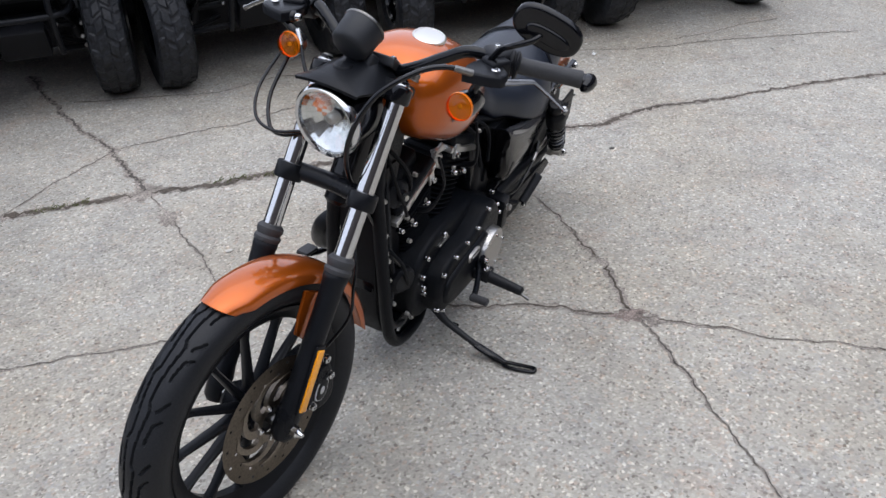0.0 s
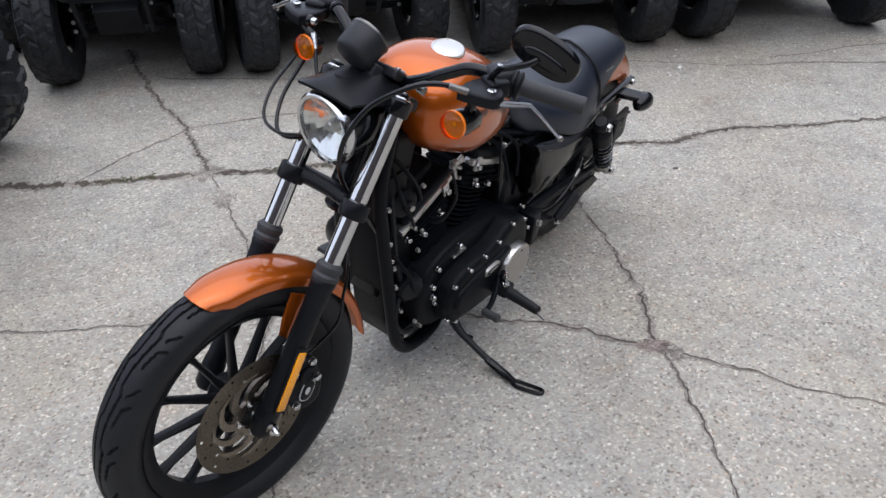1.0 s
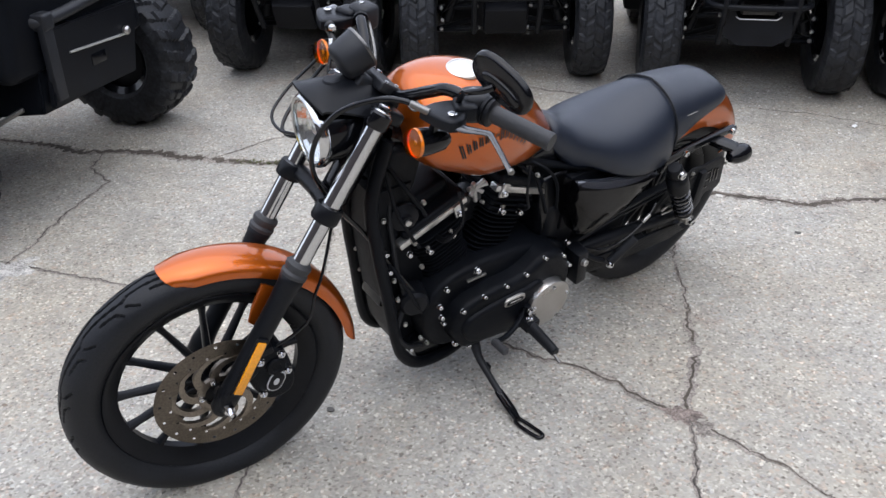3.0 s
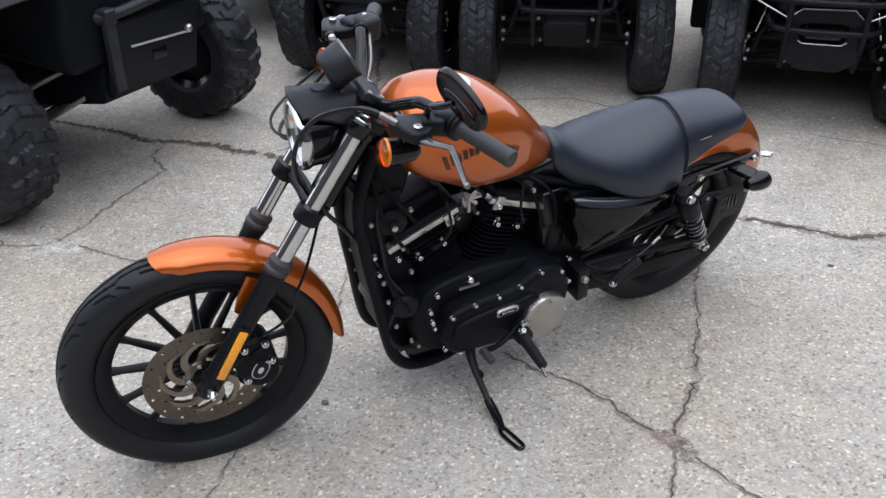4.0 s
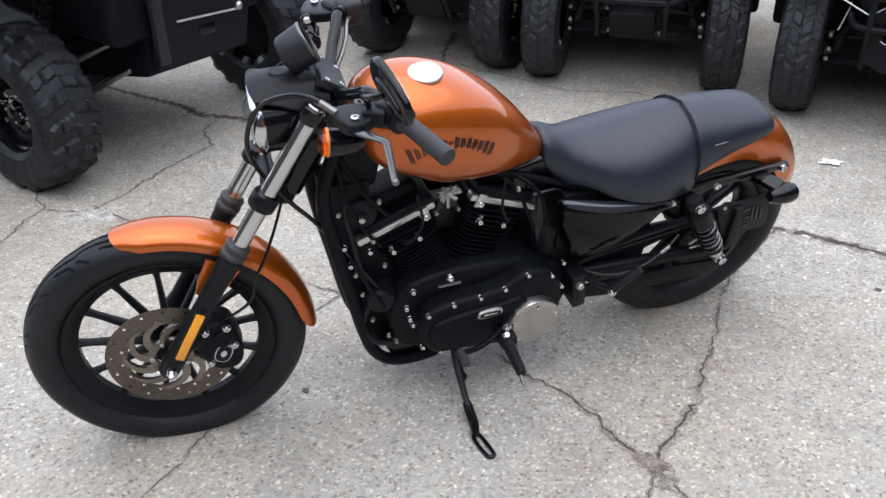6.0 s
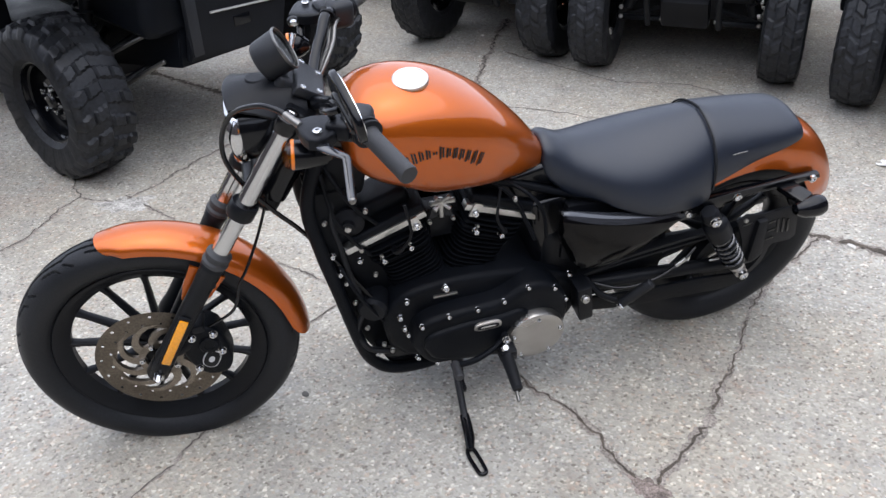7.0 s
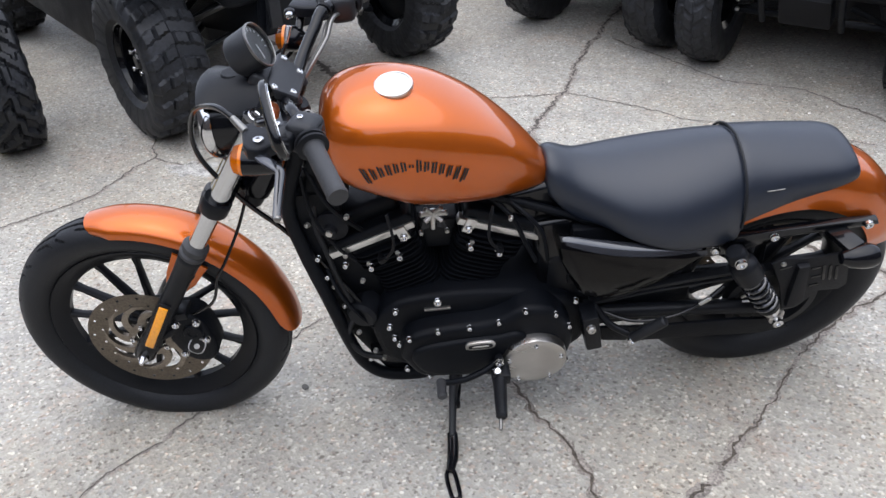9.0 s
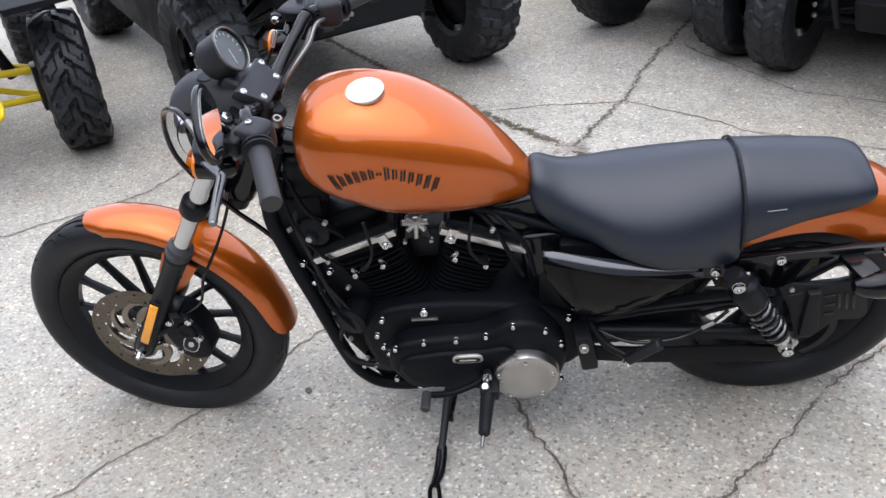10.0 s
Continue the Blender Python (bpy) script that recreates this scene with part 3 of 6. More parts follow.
# fork: both legs, the two clamps and the axle
fork_at = lambda s, y: AXLE_F + UPWARD * s + Vector((0, y, 0))
FORK_Y = 0.097
for side in (1, -1):
    y = FORK_Y * side
    leg = part("fork_slider", steered(lathe([(0, -0.030), (0.018, -0.030), (0.026, -0.018), (0.027, 0.03), (0.023, 0.06), (0.0235, 0.28), (0.026, 0.33), (0.0275, 0.335), (0.0275, 0.345), (0.024, 0.35), (0, 0.35)],
                                            AXLE_F + Vector((0, y, 0)), UPWARD, 28)), SATIN, bike, "satin black lower fork leg")
    part("dust_boot", steered(lathe([(0.021, 0.345), (0.029, 0.348), (0.030, 0.356), (0.026, 0.362), (0.029, 0.370), (0.029, 0.378), (0.022, 0.386), (0.02, 0.386)], AXLE_F + Vector((0, y, 0)), UPWARD, 28)), GRIP, leg)
    part("fork_tube", steered(rod(fork_at(0.33, y), fork_at(0.755, y), 0.0197, seg=28, edge=0.05)), CHROME, bike, "polished steel fork tube")
    part("fork_cap", steered(lathe([(0, 0), (0.024, 0), (0.027, 0.004), (0.027, 0.032), (0.022, 0.036), (0.015, 0.037), (0.015, 0.046), (0.012, 0.048), (0, 0.048)], fork_at(0.715, y), UPWARD, 24)), GLOSS, bike)
    # the right nut takes grey steel instead of chrome only to show dimmer
    part("cap_nut", steered(lathe([(0, 0), (0.0115, 0), (0.0115, 0.008), (0.009, 0.010), (0, 0.010)], fork_at(0.756, y), UPWARD, 6)), CHROME if side > 0 else DARK_STEEL, bike)
    part("clamp_ring", steered(lathe([(0.02, 0.002), (0.029, 0.002), (0.031, 0.006), (0.031, 0.034), (0.029, 0.038), (0.02, 0.038)], fork_at(0.487, y), UPWARD, 28)), SATIN, bike)
part("lower_clamp", steered(tube([fork_at(0.507, -0.085) + Vector((-0.012, 0, 0)), fork_at(0.507, 0) + Vector((-0.018, 0, 0)), fork_at(0.507, 0.085) + Vector((-0.012, 0, 0))], 0.0195, 14, 4)), SATIN, bike, "black lower fork clamp")
part("upper_clamp", steered(block((0.07, 0.20, 0.03), fork_at(0.73, 0) + Vector((-0.03, 0, 0)), (0, -30, 0), 0.012, 3)), SATIN, bike)
part("steering_stem", steered(rod(PIVOT + UPWARD * 0.47, PIVOT + UPWARD * 0.76, 0.03)), SATIN, bike)
part("axle_nut", steered(lathe([(0, 0), (0.013, 0), (0.013, 0.012), (0.009, 0.016), (0.005, 0.026), (0, 0.026)], AXLE_F + Vector((0, FORK_Y + 0.024, 0)), (0, 1, 0), 8)), CHROME, bike)
part("front_axle", steered(rod(AXLE_F + Vector((0, -0.12, 0)), AXLE_F + Vector((0, 0.122, 0)), 0.012)), STEEL, bike)
# amber reflector in its dark carrier on the left leg
for mat, size, y, name in ((SATIN, (0.028, 0.006, 0.158), 0.0255, "reflector_carrier"), (AMBER, (0.021, 0.007, 0.142), 0.029, "fork_reflector")):
    bm = block(size, (0, 0, 0), (0, 0, 0), 0.0025, 2)
    bm.transform(Matrix.Translation(fork_at(0.118, FORK_Y) + Vector((0.004, y, 0))) @ Matrix.Rotation(radians(-27), 4, "Y"))
    part(name, steered(bm), mat, bike, "long amber side reflector" if mat is AMBER else "")

# brake caliper behind the left leg
cal = AXLE_F + Vector((-0.118, 0.062, 0.036))
bm = plate([(0.042, -0.06), (0.056, 0.0), (0.044, 0.062), (0.0, 0.078), (-0.040, 0.052), (-0.046, -0.035), (-0.024, -0.078), (0.016, -0.08)], -0.028, 0.034, 0.010, 3, steps=3)
bm.transform(Matrix.Translation(cal) @ Matrix.Rotation(radians(12), 4, "Y"))
caliper = part("brake_caliper", steered(bm), WRINKLE, bike, "black two-piston brake caliper")
bm = plate(oval(0.028, 0.020, 24, power=2.6), 0.0, 0.003, 0.0008)
bm.transform(Matrix.Translation(cal + Vector((-0.005, 0.033, -0.025))) @ Matrix.Rotation(radians(65), 4, "Y"))
part("caliper_badge", steered(bm), PALE, caliper)
bm = plate(oval(0.0255, 0.0175, 24, power=2.6), 0.0, 0.003, 0.0008)
bm.transform(Matrix.Translation(cal + Vector((-0.005, 0.0338, -0.025))) @ Matrix.Rotation(radians(65), 4, "Y"))
part("badge_field", steered(bm), SATIN, caliper)
bm = plate(oval(0.010, 0.007, 16), 0.0, 0.003, 0.0008)
bm.transform(Matrix.Translation(cal + Vector((-0.005, 0.0346, -0.025))) @ Matrix.Rotation(radians(65), 4, "Y"))
part("badge_mark", steered(bm), PALE, caliper)
for dx, dz in ((0.03, 0.048), (-0.02, 0.055), (-0.033, 0.0), (0.028, -0.05)):
    bolt(cal + Vector((dx, 0.033, dz)), (0, 1, 0), 0.008, 0.010, caliper, CHROME, "caliper_bolt", True)
part("piston_boss", steered(lathe([(0, 0.0), (0.024, 0.0), (0.024, 0.008), (0.021, 0.011), (0.012, 0.011), (0.011, 0.009), (0, 0.009)], cal + Vector((-0.006, 0.030, 0.022)), (0, 1, 0), 28)), WRINKLE, caliper)
part("pad_bridge", steered(block((0.030, 0.050, 0.020), cal + Vector((0.012, 0.012, 0.072)), (0, 12, 0), 0.005)), SATIN, caliper)
part("brake_arm", steered(tube([cal + Vector((0.03, 0.02, 0.03)), cal + Vector((0.065, 0.03, 0.01)), fork_at(0.05, FORK_Y)], 0.013, 10, 4)), SATIN, caliper)

# front fender with its stays
def arched(c, table, half_table, drop, phi0, phi1, steps=44, across=18, thick=0.004):
    """A mudguard: an arched strip round a wheel; tables give the crown's radius and the half width over the angle."""
    bm = bmesh.new()
    rows = []
    for i in range(steps + 1):
        f = i / steps
        phi = phi0 + (phi1 - phi0) * f
        R, half = curve_at(table, phi), curve_at(half_table, phi)
        row = []
        for j in range(across + 1):
            u = -1 + 2 * j / across
            t = u * radians(90)
            y = half * math.sin(t) * (1 - 0.04 * abs(u) ** 6)
            r = R - drop * (1 - math.cos(t) ** 0.75 if abs(u) < 1 else 1)
            # rounded ends
            pull = (1 - math.sqrt(max(0, 1 - u * u))) * 7.0
            q = phi + (pull if f < 0.5 else -pull) * (max(0, 1 - f * 9) if f < 0.5 else max(0, 1 - (1 - f) * 9))
            row.append(bm.verts.new((c[0] + r * math.cos(radians(q)), c[1] + y, c[2] + r * math.sin(radians(q)))))
        rows.append(row)
    for a, b in zip(rows, rows[1:]):
        for j in range(across):
            bm.faces.new((a[j], a[j + 1], b[j + 1], b[j]))
    bmesh.ops.recalc_face_normals(bm, faces=bm.faces[:])
    bmesh.ops.solidify(bm, geom=bm.faces[:], thickness=thick)
    return bm


fender = part("front_fender", steered(arched(AXLE_F, [(60, 0.339), (100, 0.343), (140, 0.349), (185, 0.360)], [(74, 0.042), (84, 0.056), (130, 0.063), (185, 0.058)], 0.037, 75, 179)), ORANGE, bike, "pearl orange front fender")
for side in (1, -1):
    bm = plate([(-0.044, -0.045), (0.040, -0.040), (0.036, -0.10), (0.026, -0.14), (-0.014, -0.155), (-0.034, -0.11)], 0.0, 0.006, 0.002)
    bm.transform(Matrix.Translation(fork_at(0.335, 0.062 * side) + Vector((0.0, -0.003, 0))) @ Matrix.Rotation(radians(-28), 4, "Y"))
    part("fender_stay", steered(bm), ORANGE, fender)
    bolt(fork_at(0.28, (FORK_Y + 0.024) * side) + Vector((-0.02, -0.02 * side, 0)), (0, side, 0), 0.007, 0.006, fender, SATIN, "stay_bolt", True)

# headlamp with its hood
lamp_at, lamp_axis = Vector((1.215, 0.0, 0.908)), Vector((0.985, 0, -0.08))
shell = part("headlamp", steered(lathe([(0, -0.11), (0.03, -0.108), (0.055, -0.09), (0.07, -0.055), (0.074, -0.01), (0.074, 0.03), (0.068, 0.032), (0.066, 0.018), (0.05, -0.012), (0, -0.022)], lamp_at, lamp_axis, 48)), GLOSS, bike, "round headlamp with chrome rim")
part("lamp_rim", steered(lathe([(0.066, 0.028), (0.076, 0.026), (0.080, 0.034), (0.079, 0.044), (0.074, 0.051), (0.068, 0.049), (0.066, 0.040)], lamp_at, lamp_axis, 48, closed=True)), CHROME, shell)
bm = bmesh.new()
u, v = Vector((0, 1, 0)), Vector((0.08, 0, 0.985))
dice = random.Random(5)
bowl = lambda r: 0.0065 + r * r / 0.124
for i in range(8):
    for k in range(6 * (i + 1) if i < 3 else 24):
        n = 6 * (i + 1) if i < 3 else 24
        tilt = Vector((dice.uniform(-1, 1), dice.uniform(-1, 1))) * 0.10
        quad_face = []
        for r, q in ((0.0085 * i, k), (0.0085 * (i + 1), k), (0.0085 * (i + 1), k + 1), (0.0085 * i, k + 1)):
            a = 2 * math.pi * q / n
            quad_face.append((r * math.cos(a), r * math.sin(a), bowl(r)))
        mid = [sum(q[j] for q in quad_face) / 4 for j in range(3)]
        pts = [lamp_at + u * y + v * z + lamp_axis * (h - 0.001 + (y - mid[0]) * tilt.x + (z - mid[1]) * tilt.y) for y, z, h in (quad_face if i else quad_face[1:])]
        bm.faces.new([bm.verts.new(q) for q in pts])
part("reflector", steered(bm), LAMP_SILVER, shell, smooth=False)
part("bulb_shield", steered(lathe([(0, 0.034), (0.008, 0.033), (0.012, 0.029), (0.0135, 0.020), (0.013, 0.010), (0, 0.006)], lamp_at, lamp_axis, 24)), STEEL, shell)
lens = part("lens", steered(lathe([(0.0, 0.062), (0.03, 0.060), (0.055, 0.054), (0.068, 0.046), (0.067, 0.043), (0.054, 0.051), (0.03, 0.057), (0.0, 0.059)], lamp_at, lamp_axis, 48)), GLASS, shell)
lens.visible_shadow = False
bm = bmesh.new()
rings = []
for t in (0.0, 0.04, 0.15, 0.35, 0.6, 0.85, 1.0):
    w, drop = 0.078 + 0.004 * t, 0.012 + 0.072 * t
    zc = 0.998 + 0.016 * math.sin(t * 2.6) - (0.003 if t == 0 else 0)
    across = [-1 + 2 * k / 16 for k in range(17)]
    top = [(1.272 - 0.167 * t - 0.012 * (1 - t) * y * y, y * w, zc - drop * abs(y) ** (2.0 + 0.6 * t)) for y in across]
    rings.append(top + [(x, y * 0.97, z - 0.006) for x, y, z in top[::-1]])
skin(bm, rings)
hood = part("headlamp_hood", steered(bm), SATIN, bike, "satin black headlamp hood")
part("hood_cap", steered(lathe([(0, -0.002), (0.018, -0.002), (0.020, -0.004), (0.021, -0.008)], (1.205, 0, 1.0145), (-0.03, 0, 1), 28)), SATIN, hood)

# speedometer in its cup, on the bar clamp
dial_at, dial_axis = Vector((1.152, 0.0, 1.063)), Vector((-0.866, 0, 0.50))
cup = part("speedometer", steered(lathe([(0, -0.046), (0.028, -0.046), (0.0365, -0.043), (0.0415, -0.036), (0.0435, 0.0), (0.0445, 0.012), (0.0445, 0.0155), (0.0425, 0.0155), (0.0425, 0.014), (0.0425, 0.006), (0, 0.006)], dial_at, dial_axis, 48)), MATTE, bike, "round black speedometer on the handlebar clamp")
part("bezel", steered(lathe([(0.0422, 0.0135), (0.0452, 0.0135), (0.0460, 0.0155), (0.0455, 0.0185), (0.0437, 0.0195), (0.0422, 0.0180)], dial_at, dial_axis, 48, closed=True)), DARK_STEEL, cup, "grey steel bezel")
part("dial", steered(lathe([(0, 0.0085), (0.042, 0.0085), (0.042, 0.0065), (0, 0.0065)], dial_at, dial_axis, 40)), DIAL, cup)
u, v = Vector((0, 1, 0)), dial_axis.normalized().cross(Vector((0, 1, 0)))
bm = bmesh.new()
for k in range(13):
    a = radians(-30 + 20 * k)
    block((0.0020, 0.006, 0.0008), (0, 0, 0), (0, 0, 0), 0, bm=(own := bmesh.new()))
    own.transform(Matrix.Translation(dial_at + dial_axis.normalized() * 0.0092 + 0.0345 * (math.cos(a) * u + math.sin(a) * -v)) @ Matrix((u, -v, dial_axis.normalized())).transposed().to_4x4() @ Matrix.Rotation(a - math.pi / 2, 4, "Z"))
    merge(bm, own)
part("dial_marks", steered(bm), PALE, cup)
bm = block((0.002, 0.031, 0.001), (0, 0.012, 0), (0, 0, 0), 0)
bm.transform(Matrix.Translation(dial_at + dial_axis.normalized() * 0.0102) @ Matrix((u, -v, dial_axis.normalized())).transposed().to_4x4() @ Matrix.Rotation(radians(195), 4, "Z"))
part("needle", steered(bm), PALE, cup)
glass = part("dial_glass", steered(lathe([(0, 0.0145), (0.042, 0.0145), (0.042, 0.0125), (0, 0.0125)], dial_at, dial_axis, 40)), GLASS, cup)
glass.visible_shadow = False
bm = block((0.068, 0.136, 0.022), (0, 0, 0), (0, 0, 0), 0.007, 3)
for q in bm.verts:
    q.co.y *= 0.86 + 4.0 * q.co.x
bm.transform(Matrix.Translation((1.100, 0, 0.992)) @ Matrix.Rotation(radians(-33.8), 4, "Y"))
block((0.05, 0.07, 0.05), (1.146, 0, 0.995), (0, -35, 0), 0.012, 3, bm)
clamp = part("bar_clamp", steered(bm), MATTE, bike, "black handlebar clamp plate")
for along, dy in ((0.0187, 0.055), (0.0187, -0.055), (-0.0187, 0.039), (-0.0187, -0.039)):
    bolt((1.094 + along * 0.831, dy, 1.001 + along * 0.556), (-0.556, 0, 0.831), 0.0054, 0.004, clamp, CHROME, "clamp_bolt", True)
for side in (1, -1):
    part("bar_riser", steered(rod((1.095, 0.035 * side, 0.945), (1.08, 0.035 * side, 0.98), 0.02)), SATIN, clamp)
bolt((1.062, 0.07, 0.955), (-0.3, 0.2, 0.9), 0.010, 0.016, bike, DARK_STEEL, "ignition_switch")

# handlebar, grips, controls
END, INNER = straight((1.0, 0.403, 1.045)), straight((1.04, 0.275, 1.050))
half_bar = [(1.090, 0.0, 0.973), (1.089, 0.05, 0.977), (1.079, 0.10, 0.998), (1.062, 0.15, 1.026), (1.045, 0.20, 1.047)]
bar = part("handlebar", steered(tube([mirrored(END), mirrored(INNER)] + [mirrored(p) for p in half_bar[:0:-1]] + half_bar + [INNER, END], 0.0127, 14, 6)), GLOSS, bike, "low black handlebar")
for side in (1, -1):
    fl = (lambda p: Vector(p)) if side > 0 else mirrored
    out = (END - INNER).normalized()
    grip = part("grip", steered(lathe([(0.016, -0.002), (0.021, 0.0), (0.021, 0.008), (0.0175, 0.011), (0.0175, 0.128), (0.0185, 0.132), (0.017, 0.138), (0, 0.138)], fl(INNER + out * 0.0), fl(out), 28)), GRIP, bike, "grey-black rubber grip")
    c = fl(INNER - out * 0.035)
    bm = block((0.058, 0.060, 0.062), (0, 0, 0), (0, 0, 0), 0.021, 4)
    bm.transform(Matrix.Translation(c) @ Matrix.Rotation(radians(-18 * side), 4, "Z"))
    box = part("switch_housing", steered(bm), MATTE, bike, "black switch housing")
    part("collar", steered(lathe([(0.016, 0.0), (0.027, 0.0), (0.029, 0.003), (0.029, 0.008), (0.025, 0.0095), (0.025, 0.012), (0.0285, 0.0135), (0.0285, 0.018), (0.023, 0.021), (0.016, 0.021)], fl(INNER - out * 0.012), fl(out), 28)), PLASTIC, box)
    for dx, dz in ((-0.026, 0.012), (-0.026, -0.014)):
        bm = block((0.012, 0.02, 0.012), c + Vector((dx, 0.006 * side, dz)), (0, 0, 0), 0.004, 2)
        part("switch", steered(bm), PLASTIC, box)
    bolt(c + Vector((0.006, 0, 0.03)), (0, 0, 1), 0.005, 0.005, box, CHROME, "housing_bolt", True)
    c2 = fl(straight((1.128, 0.245, 1.050)))
    shape = [straight((x, y, 1.05)) for x, y in ((1.160, 0.212), (1.158, 0.250), (1.148, 0.288), (1.118, 0.292), (1.085, 0.262), (1.068, 0.238), (1.085, 0.215), (1.125, 0.205))]
    bm = plate([(q.x, q.y * side) for q in shape], -0.011, 0.011, 0.006, 3, steps=2)
    bm.transform(Matrix.Translation((0, 0, sum(q.z for q in shape) / 8)) @ Matrix.Rotation(radians(90), 4, "X") @ Matrix.Diagonal((1, 1, 1, 1)))
    if (sum(v.co.y for v in bm.verts) > 0) != (side > 0):
        bm.transform(Matrix.Diagonal((1, -1, 1, 1)))
    block((0.045, 0.05, 0.034), c2 + Vector((-0.045, 0.0, 0.004)), (0, 0, -22 * side), 0.010, 3, bm)
    bmesh.ops.recalc_face_normals(bm, faces=bm.faces[:])
    perch = part("lever_perch", steered(bm), SATIN, bike, "black lever perch")
    bolt(fl(straight((1.128, 0.268, 1.061))), (0, 0, 1), 0.008, 0.008, perch, CHROME, "pivot_bolt", True)
    bolt(fl(straight((1.095, 0.238, 1.061))), (0, 0, 1), 0.005, 0.005, perch, SATIN, "cap_screw", True)
    way = [fl(straight(q)) for q in ((1.128, 0.262, 1.047), (1.124, 0.292, 1.048), (1.104, 0.322, 1.051), (1.094, 0.334, 1.051), (1.092, 0.342, 1.048), (1.096, 0.372, 1.036), (1.100, 0.404, 1.021), (1.100, 0.413, 1.017))]
    lever = part("lever", steered(tube(way, [0.015, 0.013, 0.0095, 0.009, 0.0085, 0.0078, 0.0075, 0.008], 12, 4, flat=0.5)), HIGH_GLOSS, bike, "black hand lever with a bent blade")
    part("lever_ball", steered(lathe([(0, -0.0065), (0.005, -0.0045), (0.0068, 0), (0.005, 0.0045), (0, 0.0065)], way[-1], (0, 1, 0), 14)), DARK_STEEL, lever)
    # turn signal below the perch
    sig = straight((1.171, 0.223, 0.990)) if side > 0 else straight((1.109, -0.207, 0.964))
    ax = Vector((1, 0.0, 0.06))
    back, g = (0.075, 1.0) if side > 0 else (0.052, 0.97)
    size = lambda profile: [(r * g, h * g) for r, h in profile]
    can = part("turn_signal", steered(lathe(size([(0, -back), (0.012, 0.003 - back), (0.022, 0.016 - back), (0.0275, -0.025), (0.0285, -0.002), (0.0265, -0.001), (0.0265, -0.004), (0.012, -0.03), (0, -0.032)]), sig, ax, 32)), GLOSS, bike, "black turn signal with amber lens")
    lens = part("signal_lens", steered(lathe(size([(0.0265, -0.002), (0.027, 0.006), (0.024, 0.014), (0.014, 0.019), (0.0, 0.021)]), sig, ax, 32)), AMBER_GLASS, can, "amber lens")
    lens.visible_shadow = False
    part("signal_rim", steered(lathe(size([(0.0255, -0.003), (0.0287, -0.003), (0.0292, 0.0), (0.0280, 0.003), (0.0265, 0.002)]), sig, ax, 32, closed=True)), AMBER_EDGE, can)
    part("signal_reflector", steered(lathe(size([(0.026, 0.0), (0.022, -0.012), (0.012, -0.022), (0.0, -0.025)]), sig, ax, 24)), SATIN_CHROME, can)
    part("signal_bulb", steered(lathe(size([(0.006, -0.024), (0.007, -0.006), (0.005, 0.001), (0.0, 0.003)]), sig, ax, 16)), PALE, can)
    part("signal_stem", steered(rod(sig + Vector((-0.03, 0, 0.01)), c2 + Vector((0.01, 0, -0.005)), 0.009)), GLOSS, can)

# hoses tied along the right half of the bar
for dx, dz, r in ((-0.020, -0.016, 0.0050), (-0.008, -0.027, 0.0042)):
    part("control_hose", steered(tube([mirrored(INNER) + Vector((dx, -0.02, dz - 0.012)), mirrored(half_bar[4]) + Vector((dx, 0, dz)), mirrored(half_bar[3]) + Vector((dx - 0.004, 0, dz - 0.004)), mirrored(half_bar[2]) + Vector((dx, 0, dz)), mirrored(half_bar[1]) + Vector((0.01, 0, dz - 0.03))], r, 10, 5)), DARK_STEEL, bike, "grey hose along the handlebar")
q = mirrored(half_bar[4])
part("cable_tie", steered(lathe([(0.0135, -0.003), (0.0165, -0.003), (0.0165, 0.003), (0.0135, 0.003)], q, q - mirrored(half_bar[3]), 18, closed=True)), PLASTIC, bar)
part("throttle_ferrule", rod((1.094, -0.198, 0.998), (1.106, -0.180, 0.968), 0.0062, 0.0052, 14), SATIN_CHROME, bike, "bright cable ferrule")
part("throttle_cable", tube([(1.106, -0.180, 0.968), (1.130, -0.150, 0.925), (1.150, -0.105, 0.895), (1.150, -0.060, 0.865), (1.120, -0.03, 0.80)], 0.0042, 10, 5), GLOSS, bike, "black throttle cable")
part("perch_nut", rod((1.091, -0.205, 1.020), (1.091, -0.193, 1.023), 0.0085, 0.0072, 14), CHROME, bike, "chrome nut under the lever perch")
part("nut_post", rod((1.091, -0.215, 1.018), (1.091, -0.205, 1.020), 0.013, 0.012, 16), GLOSS, bike)

# left mirror on a short stem
mc = Vector((1.084, 0.338, 1.156))
long = Vector((-0.025, 0.130, -0.041)).normalized()
rear = Vector((0.9, 0.08, -0.16))
rear = (rear - long * rear.dot(long)).normalized()
face = Matrix.Translation(mc) @ Matrix((long, rear, long.cross(rear))).transposed().to_4x4()
bm = plate(oval(0.070, 0.042, 36, power=2.5), -0.004, 0.010, 0.008, 4)
bm.transform(face)
mirror = part("mirror", bm, GLOSS, bike, "black oval mirror on a short stem")
bm = plate(oval(0.063, 0.036, 32, power=2.5), 0.0, 0.003, 0.001)
bm.transform(face @ Matrix.Translation((0, -0.0065, 0)))
part("mirror_glass", bm, MIRROR, mirror)
bm = plate(oval(0.046, 0.017, 28, (0.006, 0.006), power=2.3), 0.0, 0.0155, 0.006, 3)
bm.transform(face)
part("mirror_boss", bm, GLOSS, mirror)
part("mirror_stem", tube([(1.092, 0.238, 1.062), (1.105, 0.262, 1.10), (1.118, 0.285, 1.118), (1.112, 0.318, 1.136), (1.098, 0.330, 1.146)], 0.0065, 10, 5), GLOSS, mirror)

